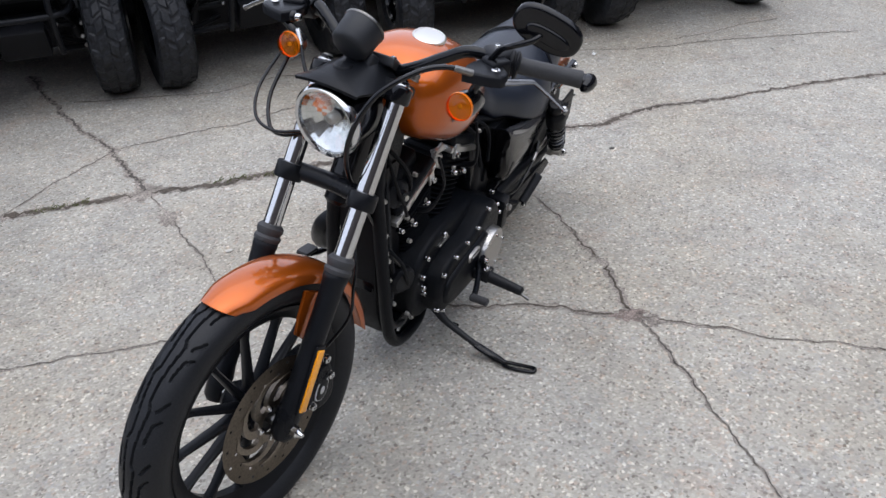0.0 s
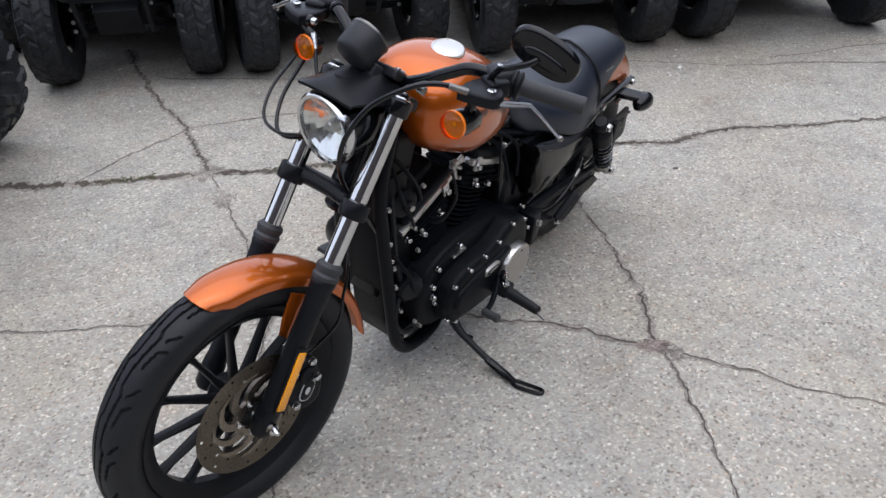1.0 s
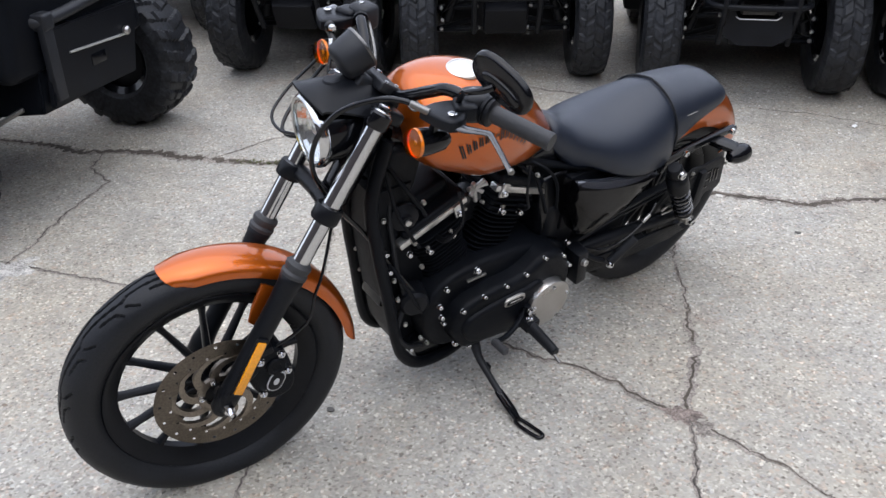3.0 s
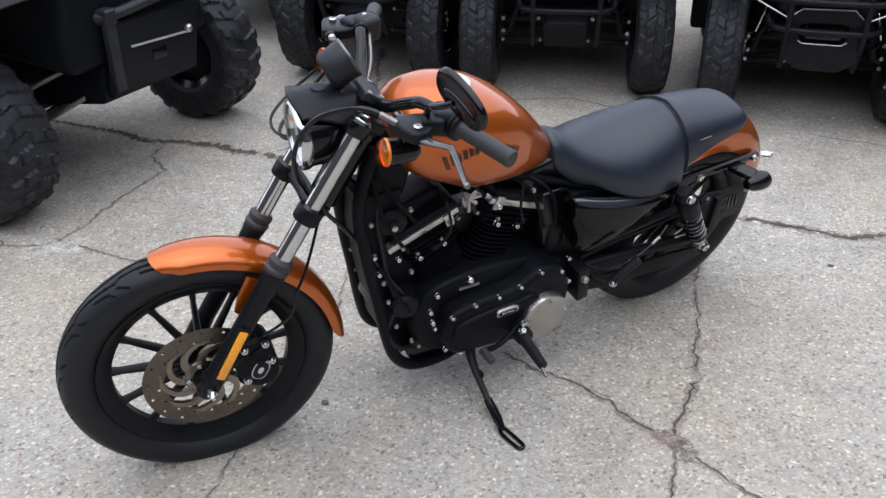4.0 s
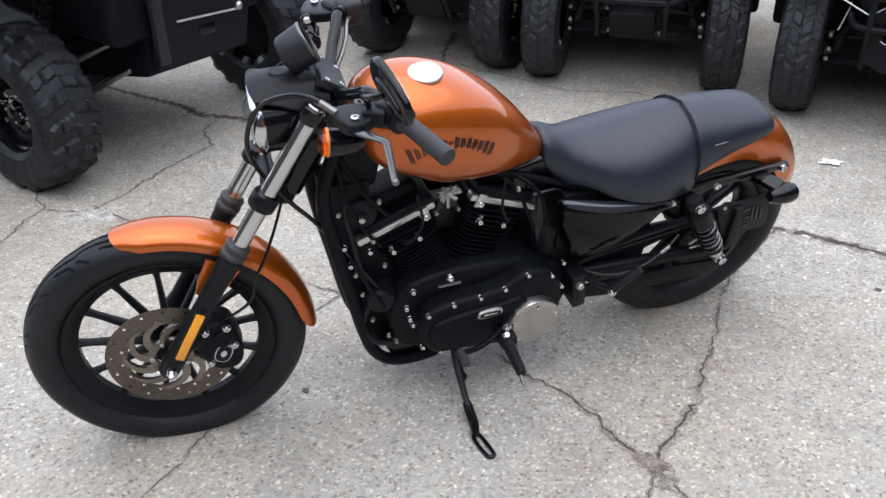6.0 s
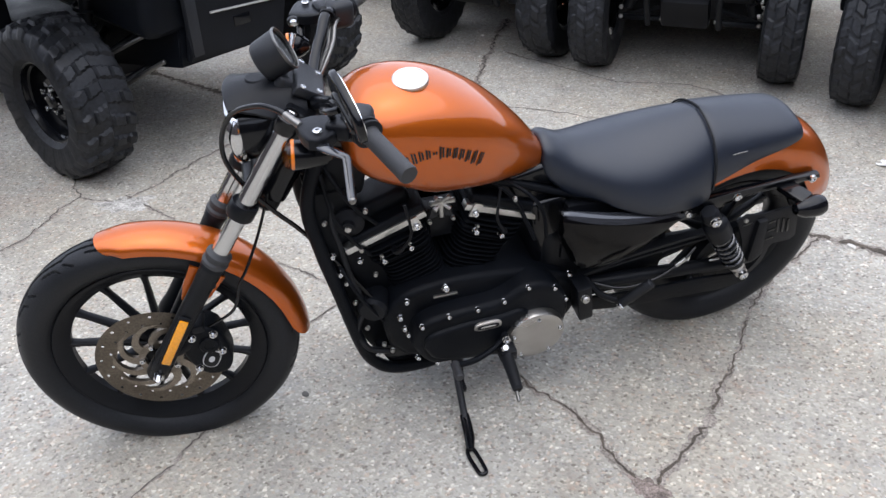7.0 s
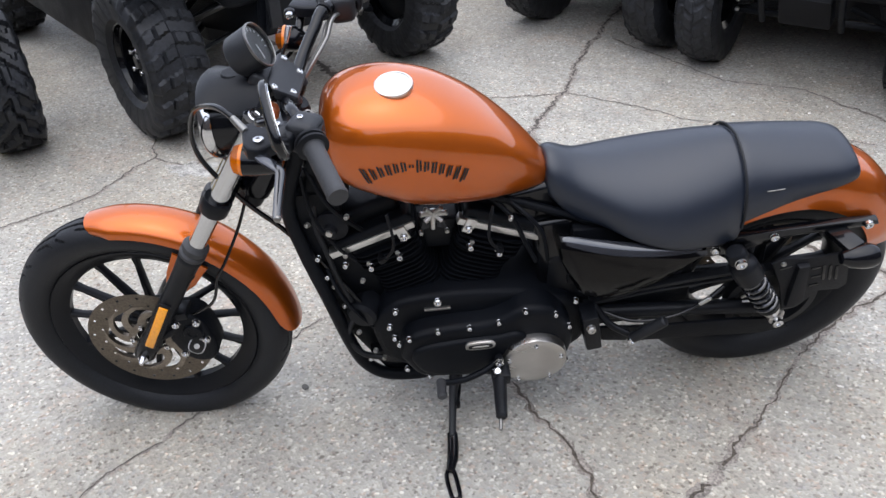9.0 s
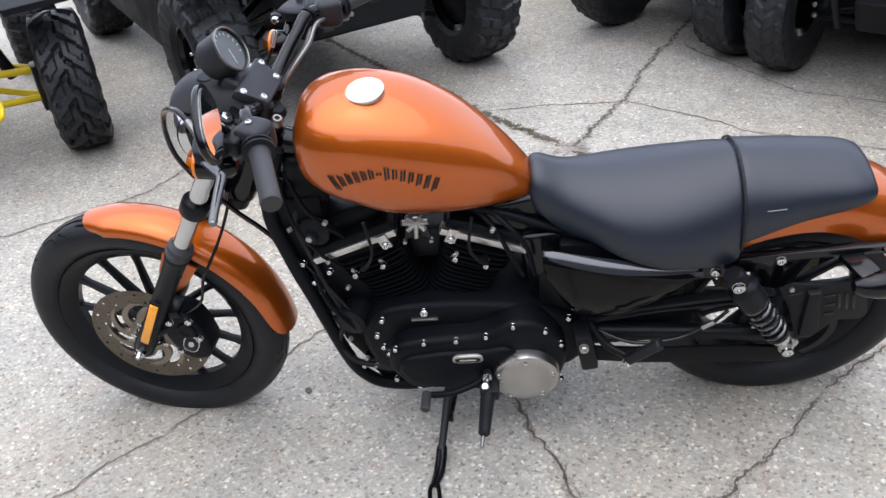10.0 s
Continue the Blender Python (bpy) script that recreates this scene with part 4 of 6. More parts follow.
# cables and hoses
part("clutch_cable", tube([(1.155, 0.226, 1.058), (1.185, 0.188, 1.067), (1.218, 0.147, 1.056), (1.262, 0.092, 1.010), (1.288, 0.060, 0.94), (1.290, 0.048, 0.87), (1.262, 0.046, 0.80), (1.21, 0.05, 0.72), (1.15, 0.05, 0.64), (1.06, 0.06, 0.50), (0.97, 0.1, 0.36)], 0.0055, 10, 6), GLOSS, bike, "black clutch cable")
part("cable_ferrule", rod((1.152, 0.231, 1.056), (1.176, 0.200, 1.066), 0.0075, 0.0065, 14), DARK_STEEL, bike)
part("brake_hose", tube([(1.085, -0.215, 0.973), (1.115, -0.233, 0.928), (1.18, -0.235, 0.878), (1.245, -0.195, 0.850), (1.258, -0.140, 0.841), (1.235, -0.082, 0.850), (1.20, -0.030, 0.828), (1.18, 0.0, 0.78)], 0.0037, 10, 6), GLOSS, bike, "black brake hose")
part("throttle_cable", tube([(1.07, -0.205, 0.973), (1.105, -0.218, 0.918), (1.17, -0.212, 0.863), (1.232, -0.170, 0.834), (1.245, -0.130, 0.830), (1.225, -0.082, 0.840), (1.18, -0.030, 0.808), (1.1, -0.010, 0.728)], 0.0045, 10, 6), GLOSS, bike, "black throttle cable")
part("front_brake_hose", steered(tube([(1.2, 0.02, 0.78), straight((1.245, 0.056, 0.679)), straight((1.285, 0.092, 0.61)), straight((1.31, 0.105, 0.57)), straight((1.335, 0.112, 0.50)), cal + Vector((0.0, 0.02, 0.06))], 0.0036, 10, 6)), GLOSS, bike)

# fuel tank
TANK = [(1.048, 0.9, 0.85, 0.04), (1.04, 0.93, 0.825, 0.08), (1.022, 0.955, 0.798, 0.106), (0.985, 0.975, 0.772, 0.127), (0.93, 0.983, 0.746, 0.138), (0.87, 0.977, 0.719, 0.142), (0.8, 0.954, 0.709, 0.137), (0.73, 0.914, 0.702, 0.121), (0.67, 0.865, 0.698, 0.097), (0.62, 0.813, 0.696, 0.070), (0.585, 0.77, 0.695, 0.047), (0.572, 0.75, 0.7, 0.036), (0.568, 0.738, 0.71, 0.02)]


def tank_ring(row, n=72):
    x, top, low, w = row
    mid = low + (top - low) * 0.47
    out = []
    for k in range(n):
        t = 2 * math.pi * k / n
        c, s = math.cos(t), math.sin(t)
        p = 2.5 if s > 0 else 2.9
        y = w * math.copysign(abs(c) ** (2 / p), c)
        z = mid + (top - mid if s > 0 else mid - low) * math.copysign(abs(s) ** (2 / p), s)
        out.append((x, y, z))
    return out


tank = part("fuel_tank", skin(bmesh.new(), [tank_ring(r) for r in spline(TANK, 5)]), ORANGE, bike, "pearl orange teardrop fuel tank with black lettering", sharp=60)
cap = part("fuel_cap", lathe([(0.028, -0.015), (0.035, -0.006), (0.038, 0.0), (0.0395, 0.008), (0.0385, 0.0125), (0.036, 0.0142), (0.034, 0.0140), (0.0332, 0.0128), (0.02, 0.0142), (0.0, 0.0148)], (0.890, 0.020, 0.972), (0.05, 0.05, 1), 40), CAP_METAL, tank, "round chrome fuel cap")
SMOOTH = spline(TANK, 8)
# the maker's name stands as plain dark bars, following the tank's side
def tank_side(x, z):
    row = [float(np.interp(-x, [-r[0] for r in SMOOTH], [r[k] for r in SMOOTH])) for k in (1, 2, 3)]
    mid = row[1] + (row[0] - row[1]) * 0.47
    p, h = (2.5, row[0] - mid) if z > mid else (2.9, mid - row[1])
    return row[2] * max(0, 1 - min(1, abs(z - mid) / h) ** p) ** (1 / p)


for i in range(14):
    f = i / 13
    zc = 0.850 + 0.032 * math.sin(math.pi * f) - 0.020 * f
    for k, (dx, grow) in enumerate(((0.0, 1.0), (0.0062, 0.82 if i % 3 else 1.0))):
        h = (0.0115 + 0.004 * (2 * f - 1) ** 2 + (0.003 if i in (0, 7) else 0)) * grow * (0.3 if i == 6 else 1)
        bm = bmesh.new()
        grid = []
        for a in range(3):
            x = 0.966 - 0.196 * f - dx - 0.0042 * a / 2
            tips = [(x + (z - zc) * 0.42 * (1 - 2 * f), z) for z in (zc - h + 2 * h * q / 5 for q in range(6))]
            grid.append([bm.verts.new((xx, tank_side(xx, z) + 0.0020, z)) for xx, z in tips])
        for a in range(2):
            for q in range(5):
                bm.faces.new((grid[a][q], grid[a][q + 1], grid[a + 1][q + 1], grid[a + 1][q]))
        bmesh.ops.solidify(bm, geom=bm.faces[:], thickness=0.0006)
        part("name_bar", bm, LETTER, tank)

# seat: the rider's dip and the passenger's pad
def seat_ring(row, n=44):
    x, top, low, w, belly = row
    out = []
    for k in range(n):
        t = 2 * math.pi * k / n
        c, s = math.cos(t), math.sin(t)
        y = w * math.copysign(abs(c) ** (2 / 2.6), c)
        z = low + ((top - low) * abs(s) ** (2 / 2.3) if s > 0 else -belly * abs(s))
        z += 0.16 * (top - low) * (1 - min(1, abs(y) / w)) if s > 0 else 0
        out.append((x, y, z - (0.16 * (top - low) if s > 0 else 0) * abs(s)))
    return out


RIDER = [(0.580, 0.748, 0.715, 0.045, 0.005), (0.575, 0.766, 0.700, 0.060, 0.01), (0.555, 0.770, 0.680, 0.074, 0.02), (0.51, 0.750, 0.645, 0.090, 0.03), (0.46, 0.738, 0.636, 0.112, 0.024), (0.40, 0.733, 0.614, 0.142, 0.024), (0.34, 0.736, 0.596, 0.158, 0.024), (0.28, 0.743, 0.586, 0.163, 0.024),
         (0.205, 0.755, 0.582, 0.155, 0.024), (0.16, 0.761, 0.585, 0.142, 0.04), (0.148, 0.758, 0.6, 0.134, 0.03)]
PAD = [(0.152, 0.755, 0.618, 0.130, 0.02), (0.140, 0.763, 0.624, 0.131, 0.02), (0.09, 0.758, 0.643, 0.126, 0.02), (0.03, 0.752, 0.661, 0.117, 0.02), (-0.05, 0.743, 0.674, 0.106, 0.02), (-0.09, 0.736, 0.680, 0.098, 0.015), (-0.118, 0.722, 0.683, 0.086, 0.01), (-0.130, 0.699, 0.685, 0.066, 0.005)]
seat = part("seat", skin(bmesh.new(), [seat_ring(r) for r in spline(RIDER, 5)]), VINYL, bike, "black vinyl rider's seat", sharp=70)
pad = part("passenger_pad", skin(bmesh.new(), [seat_ring(r) for r in spline(PAD, 5)]), VINYL, bike, "black vinyl passenger pad", sharp=70)
ring = [Vector(q) for q in seat_ring((0.149, 0.766, 0.610, 0.138, 0.02))]
part("piping", tube([q for q in ring[:23]], 0.0032, 8, 1), RUBBER, seat)
bm = block((0.038, 0.002, 0.0022), (0.088, 0.1235, 0.702), (0, 10, -5), 0.0006)
part("pad_tag", bm, DARK_STEEL, pad)

# rear fender and struts
rear_fender = part("rear_fender", arched(AXLE_R, [(50, 0.40), (95, 0.405), (120, 0.392), (140, 0.368), (155, 0.352)], [(50, 0.108), (120, 0.108), (140, 0.100), (155, 0.085)], 0.108, 56, 154), ORANGE, bike, "pearl orange bobbed rear fender")
for side in (1, -1):
    bm = plate([(0.235, 0.515), (0.215, 0.552), (0.16, 0.566), (0.05, 0.577), (-0.10, 0.584), (-0.180, 0.583), (-0.188, 0.568), (-0.10, 0.560), (0.0, 0.555), (0.06, 0.545), (0.11, 0.525), (0.19, 0.51)], 0.108, 0.126, 0.005)
    if side < 0:
        bm.transform(Matrix.Diagonal((1, -1, 1, 1)))
    strut = part("fender_strut", bm, GLOSS, bike, "gloss black rear fender strut")
    for x, z in ((0.058, 0.560), (-0.158, 0.574), (0.19, 0.535)):
        bolt((x, 0.126 * side, z), (0, side, 0), 0.009, 0.009, strut, CHROME, "strut_bolt")
    # shock absorber: body, spring, eyes
    top, low = Vector((0.160, 0.172 * side, 0.558)), Vector((0.024, 0.176 * side, 0.342))
    ax = low - top
    shock = part("shock_absorber", lathe([(0, -0.02), (0.018, -0.02), (0.024, -0.012), (0.024, 0.012), (0.02, 0.02), (0.031, 0.03), (0.033, 0.04), (0.033, 0.085), (0.028, 0.09), (0.016, 0.092), (0.016, ax.length - 0.05), (0.028, ax.length - 0.048), (0.028, ax.length - 0.038), (0.014, ax.length - 0.03), (0.0, ax.length - 0.03)], top, ax, 28), SATIN, bike, "black rear shock absorber")
    d = ax.normalized()
    u = d.orthogonal().normalized()
    v = d.cross(u)
    part("spring", tube([top + d * (0.085 + 0.125 * k / 90) + 0.027 * (math.cos(k * 0.42) * u + math.sin(k * 0.42) * v) for k in range(91)], 0.0046, 8, 1), HIGH_GLOSS, shock)
    part("lower_eye", rod(top + d * (ax.length - 0.045), top + d * (ax.length - 0.012), 0.021, seg=20), MACHINED, shock)
    for p in (top, low):
        part("shock_mount", rod(p - Vector((0, 0.02 * side, 0)), p + Vector((0, 0.022 * side, 0)), 0.017, seg=20), SATIN if p is top else STEEL, shock)
        bolt(p + Vector((0, 0.022 * side, 0)), (0, side, 0), 0.011, 0.012, shock, CHROME, "shock_bolt")
    # rear turn signal
    sg = Vector((-0.122, 0.192 * side, 0.540))
    can = part("rear_turn_signal", lathe([(0, 0.050), (0.014, 0.046), (0.024, 0.028), (0.029, 0.0), (0.029, -0.02), (0.024, -0.034), (0.0, -0.04)], sg, (1, 0, 0), 32), GLOSS, bike, "gloss black bullet turn signal")
    part("signal_stem", block((0.045, 0.08, 0.020), sg + Vector((0.025, -0.045 * side, 0.018)), (0, 10, 20 * side), 0.007, 2), GLOSS, can)

# rear wheel, swing arm, belt, plate bracket
rwheel = part("rear_wheel", cast_rim(0.213, 0.05, AXLE_R, 0.07), SATIN, bike, "black thirteen-spoke cast rear wheel")
spokes(0.213, AXLE_R, 13, rwheel, False)
part("tyre", tyre(0.321, 0.077, 0.115, AXLE_R, [((0.0, 0.012), (0.06, 0.03)), ((0.06, 0.03), (0.085, 0.06)), ((0.10, 0.02), (0.125, 0.05))], 0.16, 420, 40), RUBBER, rwheel, "wide black rear tyre")
part("rear_disc", brake_disc(0.09, 0.13, AXLE_R + Vector((0, -0.085, 0)), 28), DISC, rwheel)
part("pulley", lathe([(0.03, 0.075), (0.055, 0.078), (0.075, 0.085), (0.098, 0.088), (0.116, 0.088), (0.116, 0.112), (0.098, 0.114), (0.09, 0.1), (0.05, 0.092), (0.03, 0.09)], AXLE_R, (0, 1, 0), 60), SATIN, rwheel)
for side in (1, -1):
    part("swing_arm", tube([(0.50, 0.09 * side, 0.325), (0.40, 0.10 * side, 0.322), (0.18, 0.115 * side, 0.32), (0.05, 0.125 * side, 0.32), (-0.05, 0.125 * side, 0.32)], [0.024, 0.021, 0.019, 0.02, 0.016], 12, 4), SATIN, bike)
part("rear_axle", rod((0, -0.16, 0.318), (0, 0.165, 0.318), 0.016), STEEL, bike)
part("belt_guard", plate([(0.46, 0.372), (0.34, 0.408), (0.18, 0.430), (0.06, 0.436), (0.04, 0.430), (0.16, 0.421), (0.34, 0.399), (0.46, 0.362)], 0.090, 0.114, 0.003), RUBBER, bike, "black drive belt guard")
part("drive_belt", plate([(0.58, 0.345), (0.3, 0.395), (0.0, 0.424), (0.0, 0.418), (0.3, 0.389), (0.58, 0.339)], 0.09, 0.112, 0.001), RUBBER, bike)
part("lower_belt_guard", plate([(0.47, 0.318), (0.30, 0.300), (0.10, 0.296), (0.0, 0.285), (-0.05, 0.245), (0.02, 0.232), (0.16, 0.24), (0.34, 0.25), (0.46, 0.27)], 0.138, 0.146, 0.003), WRINKLE, bike)
# added black sheet that hides the bright gaps round the swing arm
part("gap_plate", plate([(0.47, 0.30), (0.47, 0.385), (0.385, 0.430), (0.31, 0.475), (0.225, 0.470), (0.205, 0.40), (0.215, 0.30), (0.30, 0.262), (0.46, 0.258)], 0.084, 0.089, 0.002), WRINKLE, bike, "dull black plate added to close gaps inside the swing arm")
bracket = part("plate_bracket", plate([(0.055, 0.495), (0.030, 0.512), (-0.02, 0.505), (-0.105, 0.512), (-0.128, 0.500), (-0.150, 0.400), (-0.135, 0.385), (-0.085, 0.385), (-0.045, 0.330), (-0.008, 0.332), (0.02, 0.42)], 0.147, 0.153, 0.002), PLASTIC, bike, "black side-mounted number plate bracket with slots")
part("bracket_box", plate([(-0.004, 0.490), (-0.030, 0.492), (-0.048, 0.370), (-0.030, 0.345), (-0.008, 0.35)], 0.150, 0.168, 0.005), PLASTIC, bracket)
for x, z, w, h in ((-0.078, 0.452, 0.007, 0.052), (-0.094, 0.450, 0.007, 0.052), (-0.110, 0.447, 0.007, 0.048), (-0.055, 0.47, 0.022, 0.006), (-0.062, 0.44, 0.022, 0.006), (-0.065, 0.41, 0.022, 0.006), (0.02, 0.48, 0.03, 0.006)):
    part("slot", block((w, 0.003, h), (x, 0.1535, z), (0, 12, 0), 0.001), GLOSS, bracket)
for x, z in ((0.03, 0.495), (-0.02, 0.36), (-0.135, 0.48)):
    bolt((x, 0.153, z), (0, 1, 0.1), 0.005, 0.006, bracket, STEEL, "bracket_bolt")
# brake line and wire under the cover
part("brake_line", tube([(0.45, 0.12, 0.36), (0.36, 0.15, 0.335), (0.26, 0.15, 0.34), (0.19, 0.15, 0.385), (0.15, 0.14, 0.42)], 0.0042, 8, 6), GLOSS, bike)
part("line_fitting", rod((0.205, 0.15, 0.375), (0.178, 0.149, 0.394), 0.006, seg=10), STEEL, bike)
part("wheel_sensor_wire", tube([(0.09, 0.13, 0.36), (0.075, 0.14, 0.385), (0.045, 0.14, 0.388), (0.05, 0.14, 0.36), (0.085, 0.13, 0.345)], 0.0035, 8, 5), STEEL, bike)

# side cover: an upward bevel along its top, the face tucked in below
bm = bmesh.new()
rows = []
for x, top, low in ((0.560, 0.641, 0.600), (0.553, 0.640, 0.560), (0.53, 0.631, 0.505), (0.505, 0.623, 0.452), (0.48, 0.615, 0.426), (0.44, 0.604, 0.416), (0.38, 0.590, 0.424), (0.32, 0.580, 0.452), (0.275, 0.574, 0.492), (0.24, 0.571, 0.540), (0.225, 0.569, 0.556)):
    h = top - low
    rows.append([(x, 0.085, top - 0.3 * h), (x, 0.126, top - min(0.006, 0.15 * h)), (x, 0.142, top), (x, 0.156, top - min(0.005, 0.12 * h)), (x, 0.164, top - min(0.018, 0.4 * h)), (x, 0.163, top - 0.55 * h), (x, 0.156, top - 0.8 * h), (x, 0.144, low + 0.05 * h), (x, 0.130, low), (x, 0.085, low)])
skin(bm, rows)
cover = part("side_cover", bm, WEAK_GLOSS, bike, "gloss black side cover", sharp=30)
# strip in a shinier copy of the cover's paint, which puts in the highlight
rings = []
for i, (x, top) in enumerate(spline([(0.556, 0.637), (0.53, 0.631), (0.48, 0.615), (0.42, 0.5985), (0.36, 0.5865), (0.30, 0.5775), (0.235, 0.571)], 4)):
    k = max(0.08, math.sin(math.pi * min(1, (i + 0.6) / 25)) ** 0.45)
    rings.append([(x, 0.150 + (y - 0.150) * k, top + 0.0025 + h * k) for y, h in ((0.132, -0.004), (0.138, 0.001), (0.148, 0.0005), (0.158, -0.006), (0.1665, -0.0165), (0.160, -0.020), (0.138, -0.012))])
part("cover_lip", skin(bmesh.new(), rings), HIGH_GLOSS, cover, "polished bevel along the cover's top, glossier for its highlight")
part("gearbox", block((0.14, 0.18, 0.18), (0.50, 0, 0.43), (0, 0, 0), 0.03, 3), SATIN, bike)
part("oil_tank", block((0.10, 0.16, 0.24), (0.545, 0, 0.505), (0, 8, 0), 0.02, 3), GLOSS, bike)
part("battery_tray", block((0.28, 0.20, 0.18), (0.38, 0, 0.52), (0, 0, 0), 0.01), SATIN, bike)

# frame
for side in (1, -1):
    part("down_tube", tube([(1.09, 0.03 * side, 0.86), (1.135, 0.05 * side, 0.72), (1.118, 0.062 * side, 0.59), (1.084, 0.07 * side, 0.44), (1.044, 0.08 * side, 0.265), (1.012, 0.085 * side, 0.185), (0.955, 0.09 * side, 0.142), (0.85, 0.088 * side, 0.135), (0.74, 0.065 * side, 0.150), (0.58, 0.055 * side, 0.170), (0.47, 0.060 * side, 0.24), (0.41, 0.08 * side, 0.40), (0.36, 0.10 * side, 0.58)], 0.0165, 14, 6), WRINKLE, bike, "black steel frame tube")
    part("seat_rail", tube([(1.0, 0.03 * side, 0.83), (0.8, 0.05 * side, 0.74), (0.55, 0.07 * side, 0.645), (0.36, 0.10 * side, 0.58), (0.22, 0.108 * side, 0.55)], 0.010, 12, 5), WRINKLE, bike)
part("coil_cover", block((0.15, 0.12, 0.12), (0.60, 0, 0.65), (0, 12, 0), 0.02, 3), GLOSS, bike)
part("backbone", tube([(1.08, 0, 0.86), (0.9, 0, 0.80), (0.6, 0, 0.70)], 0.03, 14, 4), GLOSS, bike)
part("wiring_cover", block((0.10, 0.085, 0.12), (1.045, 0, 0.775), (0, -10, 0), 0.02, 3), WRINKLE, bike)
part("head_tube", rod(PIVOT + UPWARD * 0.50, PIVOT + UPWARD * 0.72, 0.036), GLOSS, bike)
bm = block((0.034, 0.085, 0.12), (1.05, 0, 0.42), (0, -12, 0), 0.006)
regulator = part("voltage_regulator", bm, GLOSS, bike, "finned black regulator behind the front wheel")
for k in range(8):
    part("fin", block((0.016, 0.083, 0.006), (1.060 + 0.003 * k, 0, 0.372 + 0.0145 * k), (0, -12, 0), 0.001, 1), SATIN, regulator)

# engine: crankcase, two finned cylinders in a narrow V, rocker boxes, primary cover
engine = part("crankcase", plate([(0.97, 0.25), (0.985, 0.36), (0.93, 0.43), (0.83, 0.45), (0.70, 0.445), (0.56, 0.42), (0.47, 0.36), (0.46, 0.26), (0.52, 0.20), (0.72, 0.175), (0.90, 0.19)], -0.12, 0.115, 0.02, 3, steps=3), WRINKLE, bike, "black wrinkle-painted engine")
CRANK = Vector((0.815, 0, 0.275))


def cylinder_set(lean, name):
    d = Vector((math.sin(lean), 0, math.cos(lean)))
    a = Vector((math.cos(lean), 0, -math.sin(lean)))
    turn = Matrix((a, Vector((0, 1, 0)), d)).transposed().to_4x4()
    # fins: thin rounded plates round a barrel
    bm = bmesh.new()
    own = rod((0, 0, 0.12), (0, 0, 0.33), 0.052)
    merge(bm, own)
    bm.transform(Matrix.Translation(CRANK) @ turn)
    cyl = part("cylinder", bm, WRINKLE, bike, "black finned cylinder")
    for k in range(9):
        own = plate(oval(0.073 + 0.004 * math.sin(k), 0.074, 28, power=4.0), -0.0022, 0.0022, 0.0012, 1)
        own.transform(Matrix.Translation(CRANK) @ turn @ Matrix.Translation((0, 0, 0.168 + 0.0135 * k)) @ Matrix.Rotation(radians(90), 4, "X"))
        part("fin", own, FIN, cyl)
    # head with fins of its own
    bm = bmesh.new()
    own = block((0.15, 0.13, 0.07), (0, 0, 0.318), (0, 0, 0), 0.012, 3)
    merge(bm, own)
    bm.transform(Matrix.Translation(CRANK) @ turn)
    head = part("cylinder_head", bm, WRINKLE, bike)
    for k in range(4):
        own = plate(oval(0.082, 0.082, 28, power=4.5), -0.0025, 0.0025, 0.0012, 1)
        own.transform(Matrix.Translation(CRANK) @ turn @ Matrix.Translation((0, 0, 0.291 + 0.015 * k)) @ Matrix.Rotation(radians(90), 4, "X"))
        part("fin", own, FIN, head)
    # rocker box in two layers, with a bare metal seam
    bm = block((0.190, 0.150, 0.030), (0.0, 0, 0.384), (0, 0, 0), 0.012, 3)
    block((0.15, 0.10, 0.05), (0.0, -0.01, 0.412), (0, 0, 0), 0.02, 3, bm)
    bm.transform(Matrix.Translation(CRANK) @ turn)
    box = part("rocker_box", bm, WRINKLE, bike, "black rocker box with a bare metal edge")
    sgn = 1 if lean > 0 else -1
    bm = block((0.205, 0.026, 0.0175), (0.012 if sgn > 0 else 0.0, 0.066, 0.372 if sgn > 0 else 0.364), (0, 0, 0), 0.003, 2)
    bm.transform(Matrix.Translation(CRANK) @ turn)
    part("machined_edge", bm, MACHINED, box)
    # lug on the seam, head bolts with their washers
    lug = CRANK + turn @ Vector(((-0.058 if sgn > 0 else 0.075), 0.081, 0.362))
    bm = block((0.024, 0.007, 0.040), (0, 0, 0), (0, 0, 0), 0.003, 2)
    bm.transform(Matrix.Translation(lug) @ turn)
    part("seam_lug", bm, MACHINED, box)
    bolt(lug + turn @ Vector((0, 0.003, -0.007)), (0, 1, 0.15), 0.0075, 0.009, box, CHROME, "lug_bolt")
    for x in (0.049, -0.022):
        p = CRANK + turn @ Vector((x, 0.079, 0.302))
        bolt(p, (0, 1, 0.15), 0.0068, 0.014, head, CHROME, "head_bolt")
        bolt(p + turn @ Vector((0, -0.004, 0.013)), (0, 1, 0.15), 0.0042, 0.010, head, STEEL, "stud")
    # spark plug and lead
    p = CRANK + turn @ Vector((0.015 * sgn, 0.075, 0.318))
    plug = part("spark_plug_boot", tube([p, p + Vector((0.0, 0.03, 0.012)), p + Vector((0.012 * -sgn, 0.045, 0.035))], [0.008, 0.0075, 0.005], 10, 4), PLASTIC, head)
    part("plug_lead", tube([p + Vector((0.012 * -sgn, 0.045, 0.035)), p + Vector((0.03 * -sgn, 0.05, 0.08)), p + Vector((0.02 * -sgn, 0.03, 0.15))], 0.0036, 8, 5), PLASTIC, head)


cylinder_set(radians(22.0), "front")
cylinder_set(radians(-22.0), "rear")

